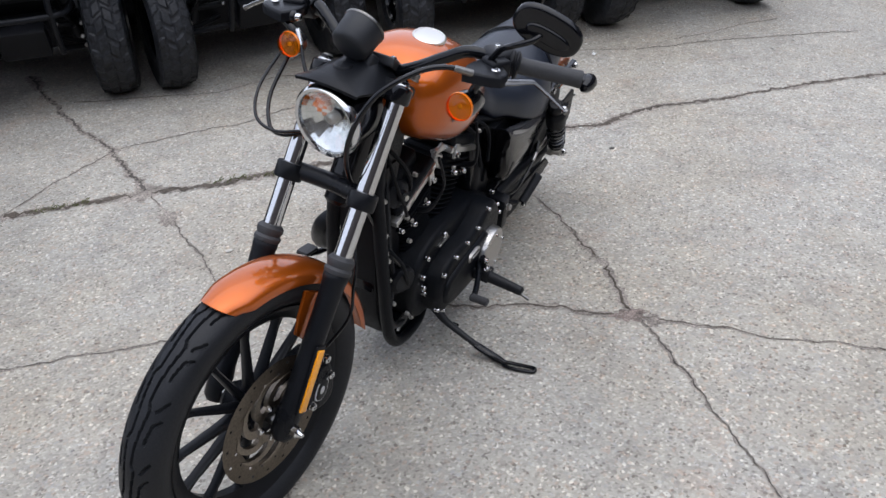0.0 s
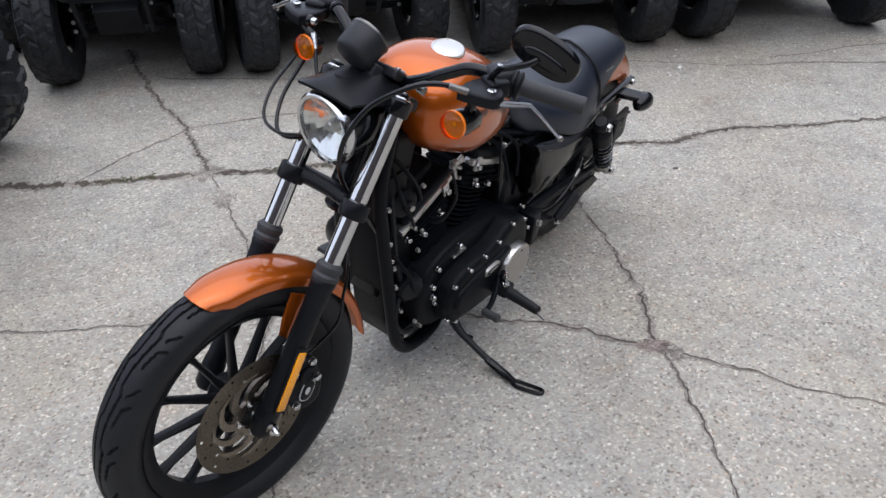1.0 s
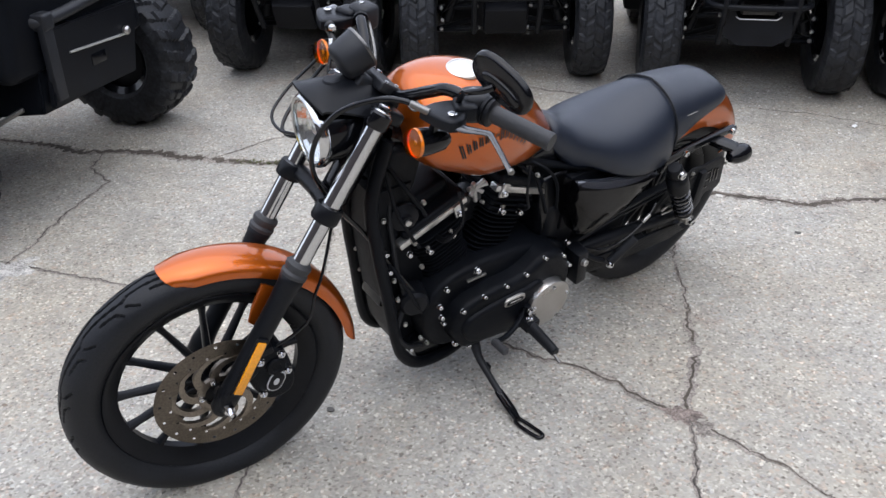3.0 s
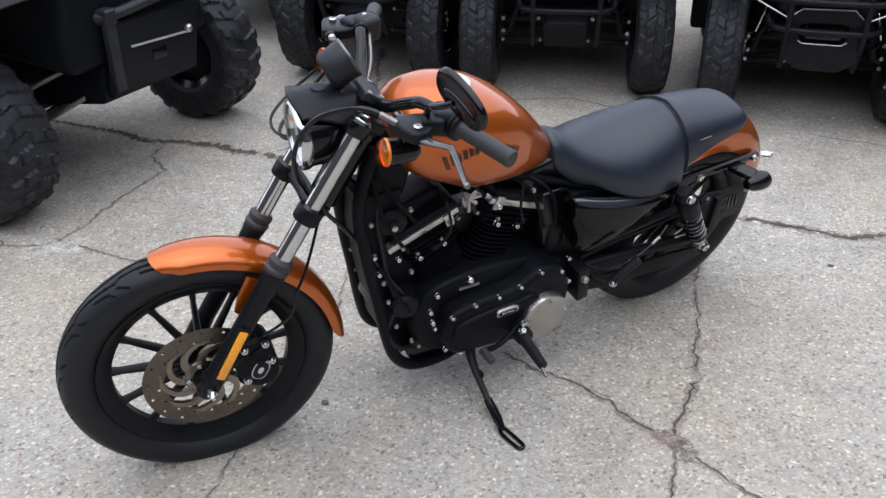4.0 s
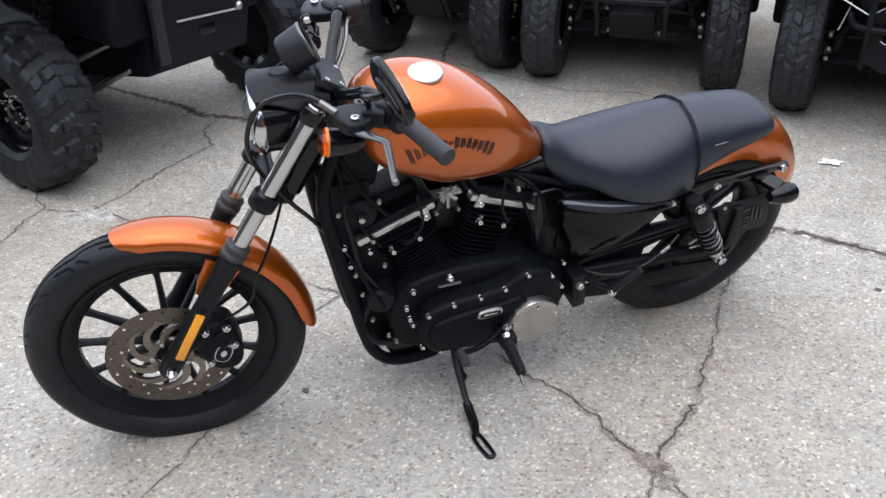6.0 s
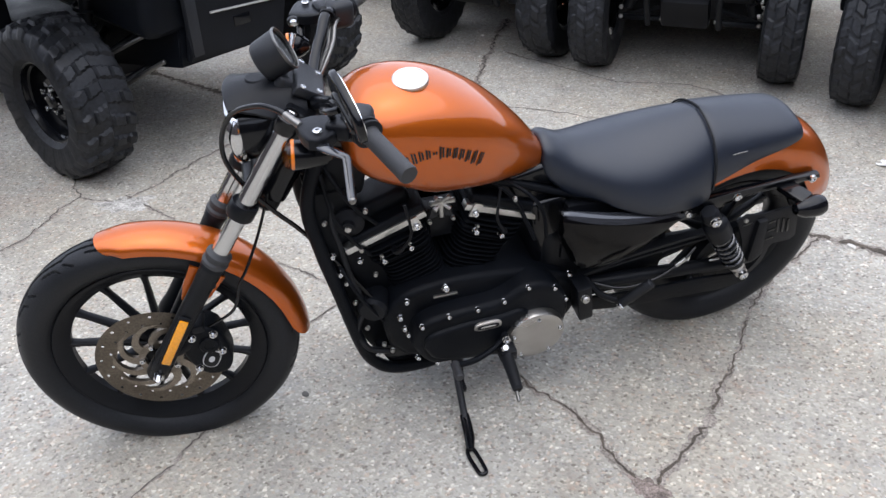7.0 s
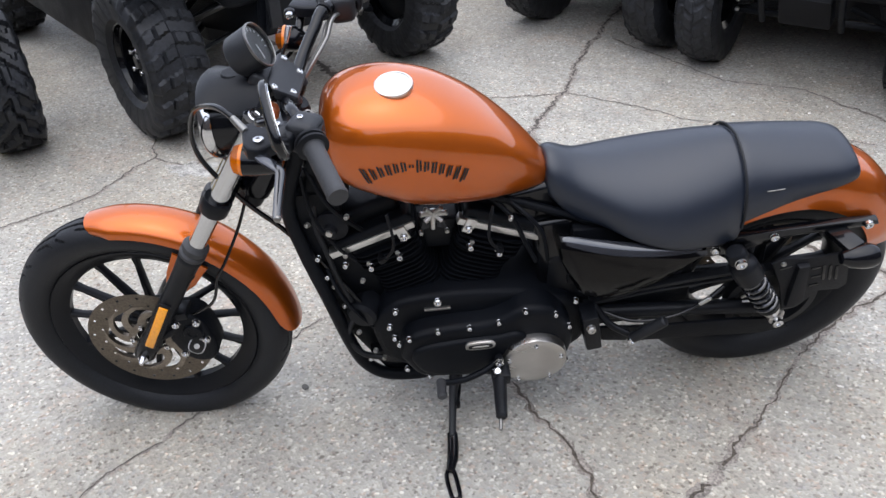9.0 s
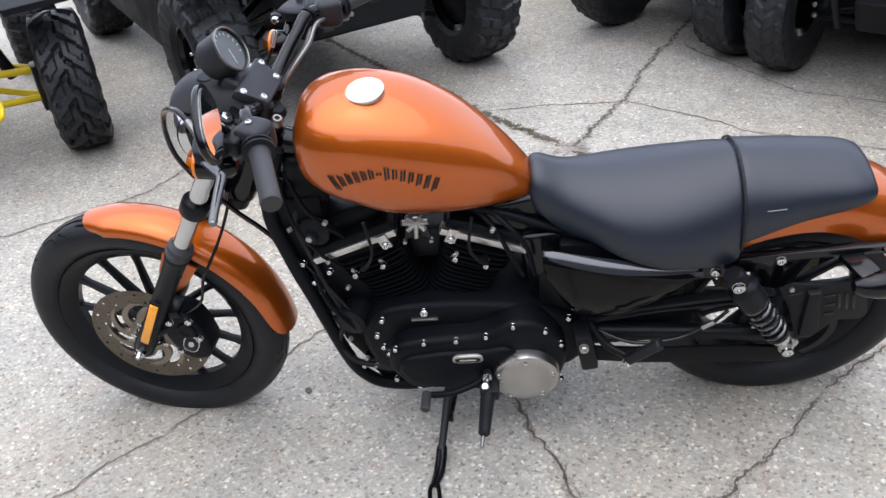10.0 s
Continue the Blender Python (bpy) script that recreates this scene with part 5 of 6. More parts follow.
# primary cover with its screws, badge and round clutch cover
outline = [(0.925, 0.29), (0.915, 0.345), (0.88, 0.375), (0.80, 0.388), (0.73, 0.390), (0.685, 0.402), (0.635, 0.43), (0.575, 0.425), (0.53, 0.385), (0.508, 0.32), (0.515, 0.25), (0.55, 0.19), (0.62, 0.165), (0.70, 0.185), (0.80, 0.20), (0.88, 0.215)]
primary = part("primary_cover", plate(outline, 0.10, 0.168, 0.022, 4, steps=4), WRINKLE, bike, "black primary cover with small bright screws")
part("cover_step", plate([(0.90, 0.295), (0.885, 0.335), (0.80, 0.352), (0.70, 0.355), (0.64, 0.36), (0.60, 0.30), (0.62, 0.23), (0.70, 0.215), (0.80, 0.225), (0.87, 0.245)], 0.15, 0.180, 0.012, 3, steps=4), WRINKLE, primary)
for x, z in ((0.902, 0.362), (0.834, 0.380), (0.760, 0.383), (0.691, 0.393), (0.629, 0.424), (0.557, 0.403), (0.521, 0.355), (0.912, 0.25), (0.52, 0.225), (0.86, 0.214)):
    bolt((x, 0.158, z), (0, 1, 0.25), 0.0055, 0.012, primary, CHROME, "cover_screw")
bm = plate(oval(0.036, 0.0135, 24, (0.736, 0.338), power=3.5), 0.176, 0.184, 0.002)
badge = part("badge", bm, STEEL, primary, "small bright oval badge")
part("badge_field", plate(oval(0.029, 0.0075, 20, (0.736, 0.338), power=3.5), 0.182, 0.1853, 0.0008), SATIN, badge)
part("badge_mark", plate(oval(0.020, 0.0028, 16, (0.736, 0.338), power=4), 0.183, 0.1862, 0.0005), STEEL, badge)
derby = part("clutch_cover", lathe([(0, 0.013), (0.060, 0.0125), (0.072, 0.011), (0.078, 0.007), (0.080, 0.0), (0.080, -0.02)], (0.605, 0.185, 0.268), (0, 1, 0), 60), CLUTCH, primary, "round brushed metal clutch cover")
for k in range(5):
    a = radians(90 + 72 * k)
    bolt((0.605 + 0.066 * math.cos(a), 0.196, 0.268 + 0.066 * math.sin(a)), (0, 1, 0), 0.005, 0.006, derby, CHROME, "cover_screw")

# bright bracket in the V, crankcase bolts, filter
hub = Vector((0.826, 0.052, 0.656))
bm = rod(hub + Vector((0, -0.006, 0.010)), hub + Vector((0.002, 0.014, -0.034)), 0.0075, 0.0055, 12)
for dx, dz, r in ((0.030, 0.012, 0.0055), (-0.030, 0.012, 0.0055), (0.018, 0.027, 0.0045), (-0.018, 0.027, 0.0045), (0.020, -0.012, 0.0050), (-0.020, -0.012, 0.0050)):
    rod(hub, hub + Vector((dx, 0.012, dz)), r, r * 1.25, 10, bm=bm)
bracket = part("engine_bracket", bm, STEEL, engine, "small bright bracket between the cylinders")
for side in (1, -1):
    part("bracket_plate", plate([(hub.x + 0.006 * side, 0.650), (hub.x + 0.024 * side, 0.640), (hub.x + 0.031 * side, 0.606), (hub.x + 0.008 * side, 0.616)][::side], 0.046, 0.054, 0.0025), MATTE, bracket)
    bolt((hub.x + 0.029 * side, 0.054, 0.606), (0, 1, 0.2), 0.0045, 0.010, bracket, STEEL, "bracket_bolt")
bolt((0.829, 0.112, 0.432), (0, 1, 0.3), 0.008, 0.012, engine, CHROME, "case_bolt")
part("case_edge", block((0.062, 0.008, 0.006), (0.83, 0.118, 0.413), (0, 0, 0), 0.001), STEEL, engine)
for x, y, z in ((0.928, 0.115, 0.415), (0.945, 0.118, 0.365), (0.935, 0.12, 0.325), (1.09, 0.06, 0.56), (1.075, 0.062, 0.50), (1.03, 0.075, 0.545), (0.925, 0.12, 0.30), (0.50, 0.12, 0.40), (1.03, 0.085, 0.25), (1.0, 0.088, 0.215)):
    bolt((x, y, z), (0.2, 1, 0.2), 0.006, 0.011, engine, CHROME, "case_bolt")
part("front_mount", plate([(1.135, 0.74), (1.125, 0.62), (1.09, 0.46), (1.045, 0.27), (1.0, 0.18), (0.93, 0.15), (0.90, 0.25), (0.95, 0.42), (0.97, 0.52), (1.03, 0.60), (1.02, 0.74)], -0.045, 0.05, 0.01), WRINKLE, bike)
part("lower_guard", plate([(1.0, 0.22), (0.96, 0.14), (0.88, 0.125), (0.62, 0.135), (0.50, 0.17), (0.50, 0.22), (0.9, 0.24)], -0.08, 0.085, 0.012), GLOSS, bike)
part("oil_filter", lathe([(0, 0.06), (0.03, 0.06), (0.038, 0.052), (0.038, 0.0), (0, 0)], (0.99, 0.045, 0.385), (0.35, 0.9, 0), 32), SATIN, engine)
part("intake_cover", block((0.10, 0.06, 0.09), (0.815, -0.01, 0.56), (0, 0, 0), 0.012), SATIN, engine)
part("air_cleaner", lathe([(0, 0.06), (0.06, 0.058), (0.085, 0.045), (0.09, 0.03), (0.09, 0.0), (0, 0)], (0.82, -0.10, 0.56), (0, -1, 0), 40), GLOSS, bike, "round black air cleaner")
for a, b in (((1.02, -0.06, 0.56), 0), ((0.62, -0.06, 0.52), 1)):
    pts = [a, (a[0] + 0.04, -0.12, a[2] - 0.06), (0.95, -0.17, 0.36), (0.7, -0.18, 0.26), (0.3, -0.18, 0.25)] if not b else [a, (0.60, -0.13, 0.48), (0.56, -0.175, 0.38), (0.4, -0.18, 0.34), (0.2, -0.18, 0.33)]
    part("exhaust_pipe", tube(pts, 0.022, 14, 5), SATIN, bike, "black exhaust pipe")
part("muffler", rod((0.32, -0.18, 0.25), (-0.30, -0.19, 0.25), 0.042, seg=28, edge=0.1), SATIN, bike, "black muffler")
part("muffler", rod((0.22, -0.18, 0.335), (-0.25, -0.19, 0.34), 0.042, seg=28, edge=0.1), SATIN, bike, "black muffler")

# pegs, pedals and the stand
peg = part("foot_peg", rod((0.694, 0.215, 0.254), (0.706, 0.333, 0.256), 0.0175, 0.0135, 20), RUBBER, bike, "black rubber foot peg")
part("peg_feeler", rod((0.708, 0.328, 0.250), (0.712, 0.358, 0.243), 0.0045), DARK_STEEL, peg)
part("peg_mount", block((0.045, 0.08, 0.035), (0.69, 0.19, 0.255), (0, 0, 0), 0.008), SATIN, peg)
bolt((0.70, 0.215, 0.278), (0, 0.6, 0.8), 0.008, 0.012, peg, CHROME, "peg_bolt")
shift = part("shift_lever", tube([(0.69, 0.185, 0.285), (0.72, 0.20, 0.27), (0.78, 0.22, 0.262), (0.835, 0.232, 0.275)], 0.008, 10, 5), WRINKLE, bike, "black shift lever")
part("shift_peg", rod((0.836, 0.225, 0.276), (0.838, 0.278, 0.281), 0.0115, seg=18), GRIP, shift)
part("shift_rod", tube([(0.695, 0.195, 0.31), (0.69, 0.20, 0.29), (0.69, 0.19, 0.25)], 0.009, 10, 3), SATIN, shift)
bolt((0.694, 0.205, 0.30), (0, 1, 0), 0.009, 0.010, shift, CHROME, "shift_bolt")
rpeg = part("passenger_peg", rod((0.372, 0.188, 0.318), (0.305, 0.205, 0.395), 0.0135, seg=18), RUBBER, bike, "folded black passenger peg")
part("peg_bracket", tube([(0.455, 0.12, 0.375), (0.42, 0.15, 0.335), (0.376, 0.17, 0.315)], 0.009, 10, 4), SATIN, rpeg)
bolt((0.372, 0.19, 0.315), (0, 1, 0.3), 0.010, 0.012, rpeg, CHROME, "peg_bolt")
part("frame_lug", block((0.04, 0.06, 0.12), (0.462, 0.14, 0.32), (0, 10, 0), 0.008), SATIN, bike)
bolt((0.47, 0.172, 0.35), (0, 1, 0.2), 0.009, 0.012, bike, STEEL, "lug_bolt")
part("brake_pedal", tube([(0.70, -0.2, 0.25), (0.85, -0.22, 0.25), (0.92, -0.23, 0.27)], 0.009, 10, 4), GLOSS, bike)
part("brake_pad_peg", block((0.06, 0.035, 0.014), (0.93, -0.235, 0.285), (0, -10, 0), 0.004), GRIP, bike)
part("foot_peg", rod((0.70, -0.2, 0.25), (0.71, -0.32, 0.245), 0.017, 0.015, 20), GRIP, bike, "black rubber foot peg")
stand = part("side_stand", tube([(0.785, 0.095, 0.165), (0.793, 0.125, 0.146), (0.802, 0.16, 0.128), (0.811, 0.225, 0.112), (0.817, 0.272, 0.102)], [0.018, 0.015, 0.011, 0.0095, 0.0095], 12, 5), MATTE, bike, "black steel side stand with a looped foot")
part("stand_shoe", tube([(0.816, 0.262, 0.103), (0.817, 0.285, 0.098), (0.822, 0.325, 0.094), (0.829, 0.352, 0.096), (0.832, 0.366, 0.098)], [0.0125, 0.0135, 0.0135, 0.011, 0.009], 12, 4, flat=0.7), GLOSS, stand)
part("stand_foot", tube([(0.829, 0.352, 0.094), (0.822, 0.372, 0.095), (0.817, 0.425, 0.105), (0.820, 0.445, 0.110), (0.833, 0.446, 0.110), (0.838, 0.428, 0.106), (0.843, 0.380, 0.097), (0.838, 0.360, 0.094)], 0.0055, 10, 4), GLOSS, stand)
part("stand_spring", tube([(0.775, 0.10, 0.14), (0.785, 0.14, 0.122), (0.796, 0.19, 0.108)], 0.006, 10, 3), SATIN, stand)
part("stand_stop", block((0.012, 0.02, 0.02), (0.793, 0.185, 0.115), (0, 0, 0), 0.003), SATIN, stand)

part("wire_loom", tube([(1.075, 0.035, 0.74), (1.085, 0.055, 0.66), (1.07, 0.06, 0.58), (1.055, 0.065, 0.50), (1.03, 0.07, 0.42), (1.0, 0.075, 0.33)], 0.0065, 8, 5), RUBBER, bike)
part("oil_hose", tube([(1.03, 0.075, 0.36), (1.05, 0.085, 0.30), (1.02, 0.092, 0.24), (0.97, 0.095, 0.22)], 0.008, 10, 5), RUBBER, bike)
for x, y, z in ((1.10, 0.055, 0.66), (1.062, 0.068, 0.47), (1.045, 0.07, 0.40), (1.02, 0.08, 0.31), (1.095, -0.055, 0.50), (1.075, -0.06, 0.42)):
    bolt((x, y, z), (0.5, 0.8, 0.2), 0.005, 0.009, bike, STEEL, "frame_bolt")


horn = part("horn", lathe([(0, 0.0), (0.030, 0.0), (0.036, 0.004), (0.036, 0.014), (0.030, 0.018), (0.016, 0.024), (0.014, 0.036), (0, 0.036)], (1.045, 0.052, 0.655), (0.25, 0.95, 0.1), 28), PLASTIC, bike, "small round black horn")
part("horn_nut", lathe([(0, 0.0), (0.008, 0.0), (0.008, 0.006), (0.004, 0.008), (0, 0.008)], (1.054, 0.0862, 0.6586), (0.25, 0.95, 0.1), 6), STEEL, horn)
for i, (path, r) in enumerate((([(1.10, 0.045, 0.79), (1.085, 0.075, 0.70), (1.045, 0.088, 0.62), (1.005, 0.080, 0.56)], 0.0045), ([(1.09, 0.03, 0.80), (1.055, 0.072, 0.74), (1.02, 0.078, 0.69), (0.985, 0.066, 0.64)], 0.0055),
                               ([(1.075, 0.060, 0.52), (1.05, 0.098, 0.47), (1.02, 0.105, 0.41), (0.985, 0.100, 0.35)], 0.0050), ([(0.70, 0.05, 0.69), (0.655, 0.085, 0.655), (0.63, 0.10, 0.60), (0.60, 0.105, 0.53)], 0.0055),
                               ([(0.68, 0.055, 0.70), (0.625, 0.10, 0.672), (0.59, 0.112, 0.62), (0.575, 0.115, 0.54)], 0.0048))):
    part("hose" if i % 2 else "wire", tube(path, r, 8, 5), WRINKLE, bike)
for x, y, z in ((1.012, 0.082, 0.700), (1.025, 0.083, 0.585), (0.995, 0.085, 0.50), (0.66, 0.098, 0.668), (0.985, 0.105, 0.265), (0.965, 0.11, 0.24)):
    bolt((x, y, z), (0.3, 1, 0.2), 0.0048, 0.010, bike, STEEL, "frame_bolt")


# ---- vehicles parked behind ----
def knobby(R, half, rim_r, rows):
    """An off-road tyre in one skin: a rounded-square carcass with staggered lugs raised from it, its axle along y."""
    lug = 0.006 if rows > 21 else 0.014 if rows > 16 else 0.018
    prof = [(rim_r, -0.72), (rim_r + 0.02, -0.9), (R * 0.62 + rim_r * 0.38, -1.0), (R - lug - 0.045, -0.995), (R - lug - 0.03, -0.97), (R - lug - 0.012, -0.88)]
    crown = [(R - lug - (0.016 if rows > 21 else 0.008) * (k / 10) ** 2, k / 12) for k in range(-10, 11)]
    prof = prof + crown + [(r, -u) for r, u in prof[::-1]]
    per = 14
    seg = rows * per
    bm = bmesh.new()
    rings = []
    for i in range(seg):
        a = 2 * math.pi * i / seg
        ring = []
        for r, u in prof:
            side = 1 if u > 0 else -1
            f = ((i + (per / 2 if side < 0 else 0)) / per) % 1
            v, up = abs(u), 0.0
            if rows == 16 and v < 0.97 and r > R - lug - 0.05:
                # long slanted bars meeting in a V, with a short knob between them
                up = lug if (f + 1.1 * v) % 1 < 0.42 or ((f + 1.1 * v) % 1 < 0.80 and (0.05 < v < 0.26 or v > 0.72)) else 0
            elif rows > 21 and 0.05 < v < 0.5:
                up = lug if (f + 0.8 * v) % 1 < 0.74 else 0
            elif 0.07 < v < 0.46:
                up = lug if (f - 0.5 * v) % 1 < 0.46 else 0
            elif 0.54 < v and r > R - lug - 0.05:
                up = lug * (1 if v < 0.97 else 0.55) if (f - 0.55 * v + 0.1) % 1 < 0.48 else 0
            s = 0.35 if v > 0.97 else 0
            ring.append(bm.verts.new(((r + up * (1 - s)) * math.cos(a), (u + side * up * s / half) * half, (r + up * (1 - s)) * math.sin(a))))
        rings.append(ring)
    n = len(prof)
    for i in range(seg):
        p, q = rings[i], rings[(i + 1) % seg]
        for j in range(n):
            bm.faces.new((p[j], p[(j + 1) % n], q[(j + 1) % n], q[j]))
    return bm


def steel_rim(r, half):
    """A dished steel wheel, its outer face towards +y."""
    bm = lathe([(r + 0.006, half * 0.75), (r + 0.012, half * 0.72), (r, half * 0.62), (r - 0.018, half * 0.5), (r - 0.02, -half * 0.6), (r + 0.01, -half * 0.72), (r + 0.004, -half * 0.75), (r - 0.026, -half * 0.6),
                (r - 0.028, half * 0.05), (r * 0.62, half * 0.12), (r * 0.5, half * 0.30), (0.0, half * 0.30), (0.0, half * 0.36), (r * 0.52, half * 0.36), (r * 0.66, half * 0.18), (r - 0.022, half * 0.12), (r - 0.012, half * 0.5), (r - 0.004, half * 0.72)], (0, 0, 0), (0, 1, 0), 48, closed=True)
    lathe([(0.0, half * 0.3), (0.034, half * 0.3), (0.034, half * 0.5), (0.026, half * 0.58), (0, half * 0.6)], (0, 0, 0), (0, 1, 0), 24, bm)
    return bm


ATV_TYRE = {}


def wheel_of(vehicle, at, R, half, rim_r, rows, outward, steer=0.0, tyre_mat=None, rim_mat=None, nuts=True):
    """One wheel under a vehicle: rim > tyre, nuts. Alike wheels share their meshes."""
    key = (R, half, rim_r, rows)
    if key not in ATV_TYRE:
        a = part("tyre", knobby(R, half, rim_r, rows), tyre_mat or DUSTY, None, smooth=True, sharp=30)
        b = part("wheel", steel_rim(rim_r, half), rim_mat or GLOSS)
        c = part("nut", lathe([(0, 0), (0.010, 0), (0.010, 0.012), (0.006, 0.02), (0, 0.02)], (0, 0, 0), (0, 1, 0), 6), CHROME)
        ATV_TYRE[key] = (a.data, b.data, c.data)
        for o in (a, b, c):
            bpy.data.objects.remove(o)
    t, w, nut = ATV_TYRE[key]
    hub = new("wheel", w)
    hub.parent = vehicle
    hub.matrix_basis = pose(*at, 0, 0, (0 if outward > 0 else 180) + steer)
    ty = new("tyre", t)
    ty.parent = hub
    ty.matrix_basis = pose(0, 0, 0, 0, 17 * (at[0] + at[1]), 0)
    if nuts:
        for k in range(4):
            o = new("nut", nut)
            o.parent = hub
            o.matrix_basis = pose(0.048 * math.cos(k * math.pi / 2), half * 0.34, 0.048 * math.sin(k * math.pi / 2))
    return hub


def quad(m, label, track, R=0.315, half=0.094, accent=None, steer=0.0):
    """A utility quad: x ahead, y left, its front axle over the origin."""
    v = tagged(empty("quad_bike", m), label, "quad bike", group="row of parked quads")
    h = track / 2
    for side in (1, -1):
        wheel_of(v, (0, h * side, R), R, half, 0.155, 24, side, steer)
        wheel_of(v, (-1.25, (h - 0.02) * side, R), R, 0.14, 0.155, 22, side)
        for z, x in ((0.25, 0.06), (0.25, -0.14), (0.36, 0.04), (0.36, -0.12)):
            part("suspension_arm", rod((x, 0.13 * side, z + 0.02), (0.0, (h - 0.09) * side, z), 0.014, seg=10), SATIN, v)
        part("front_shock", tube([(0.0, 0.17 * side, 0.68), (0.0, (h - 0.14) * side, 0.30)], 0.03, 12, 1), SATIN, v)
        part("shock_spring", tube([Vector((0, 0.17 * side, 0.66)).lerp(Vector((0, (h - 0.14) * side, 0.36)), k / 70) + Vector((0.042 * math.cos(k * 0.55), 0.03 * math.sin(k * 0.55) * 0.9, 0.028 * math.sin(k * 0.55))) for k in range(71)], 0.007, 6, 1), accent or SATIN, v)
        # fender over the wheel
        bm = bmesh.new()
        rows = []
        for i in range(13):
            a = radians(45 + 100 * i / 12)
            rows.append([bm.verts.new(((R + 0.13) * math.cos(a) * 1.12 - 0.02, (h + y) * side, R + 0.14 + (R + 0.12 - dz) * math.sin(a))) for y, dz in ((-0.20, -0.03), (-0.1, -0.01), (0.0, 0.0), (0.1, 0.02), (0.15, 0.06))])
        for a, b in zip(rows, rows[1:]):
            for j in range(4):
                bm.faces.new((a[j], a[j + 1], b[j + 1], b[j]))
        bmesh.ops.recalc_face_normals(bm, faces=bm.faces[:])
        bmesh.ops.solidify(bm, geom=bm.faces[:], thickness=0.006)
        part("fender", bm, PLASTIC, v)
        part("rear_fender", block((0.75, 0.32, 0.05), (-1.22, (h - 0.06) * side, 0.74), (0, 4, 0), 0.02, 3), PLASTIC, v)
        part("headlamp", lathe([(0.045, 0), (0.055, 0.01), (0.05, 0.02), (0.03, 0.028), (0, 0.03)], (0.30, 0.2 * side, 0.74), (1, 0.1 * side, 0), 24), CHROME, v)
        part("foot_board", block((0.62, 0.36, 0.36), (-0.64, 0.42 * side, 0.47), (0, 0, 0), 0.03), PLASTIC, v)
    part("inner_panel", block((0.04, track - 0.30, 0.50), (-0.30, 0, 0.46), (0, 0, 0), 0.01), PLASTIC, v)
    part("front_cowl", block((0.36, 0.44, 0.28), (0.14, 0, 0.72), (0, 12, 0), 0.05, 3, taper=0.8), PLASTIC, v)
    # belly made this wide to hold light off the ground below
    part("belly", block((1.0, track - 0.26, 0.16), (-0.66, 0, 0.29), (0, 0, 0), 0.02), PLASTIC, v)
    part("skid_plate", block((0.08, 0.22, 0.16), (0.19, 0, 0.36), (0, 28, 0), 0.02), PLASTIC, v)
    for side in (1, -1):
        for x, y, z in ((0.05, 0.13, 0.27), (0.04, 0.14, 0.38), (0.03, h - 0.115, 0.26), (0.03, h - 0.115, 0.37), (0.06, h - 0.12, 0.315)):
            part("arm_bolt", lathe([(0, 0), (0.011, 0), (0.011, 0.008), (0.006, 0.012), (0, 0.012)], (x, y * side, z), (1, 0, 0.3), 8), STEEL, v)
        part("brake_hose", tube([(0.02, (h - 0.11) * side, 0.33), (0.07, (h - 0.17) * side, 0.42), (0.05, (h - 0.26) * side, 0.52), (0.0, 0.15 * side, 0.6)], 0.006, 8, 5), GLOSS, v)
    part("engine_block", block((0.5, 0.3, 0.4), (-0.55, 0, 0.52), (0, 0, 0), 0.04), SATIN, v)
    for z, w in ((0.50, 0.24), (0.63, 0.27)):
        part("bumper_tube", tube([(0.14, -w, z), (0.33, -w * 0.85, z), (0.37, 0, z), (0.33, w * 0.85, z), (0.14, w, z)], 0.014, 10, 5), SATIN, v)
    for y in (-0.16, 0.16):
        part("bumper_upright", tube([(0.24, y, 0.30), (0.35, y, 0.48), (0.355, y, 0.66)], 0.014, 10, 4), SATIN, v)
    part("seat", block((0.75, 0.30, 0.14), (-0.82, 0, 0.86), (0, 0, 0), 0.05, 3), VINYL, v)
    part("tank_cover", block((0.42, 0.26, 0.2), (-0.30, 0, 0.82), (0, -6, 0), 0.06, 3), PLASTIC, v)
    part("handlebar", tube([(-0.28, -0.38, 1.04), (-0.2, -0.25, 1.06), (-0.14, -0.08, 1.0), (-0.14, 0.08, 1.0), (-0.2, 0.25, 1.06), (-0.28, 0.38, 1.04)], 0.012, 10, 5), SATIN, v)
    for z, x0, x1 in ((0.93, 0.05, 0.42), (0.93, -1.55, -1.05)):
        for k in range(6):
            part("rack_bar", rod((x0 + (x1 - x0) * k / 5, -0.36, z), (x0 + (x1 - x0) * k / 5, 0.36, z), 0.009, seg=8), SATIN, v)
    return v


def between(left, right, back=0.07):
    """The pose of a vehicle whose front wheels stand at two places, seen from the front: its left wheel first."""
    a, b = Vector((*left, 0)), Vector((*right, 0))
    y = (a - b).normalized()
    x = Vector((y.y, -y.x, 0))
    return Matrix.Translation((a + b) / 2 - x * back) @ Matrix.Rotation(math.atan2(x.y, x.x), 4, "Z"), (a - b).length


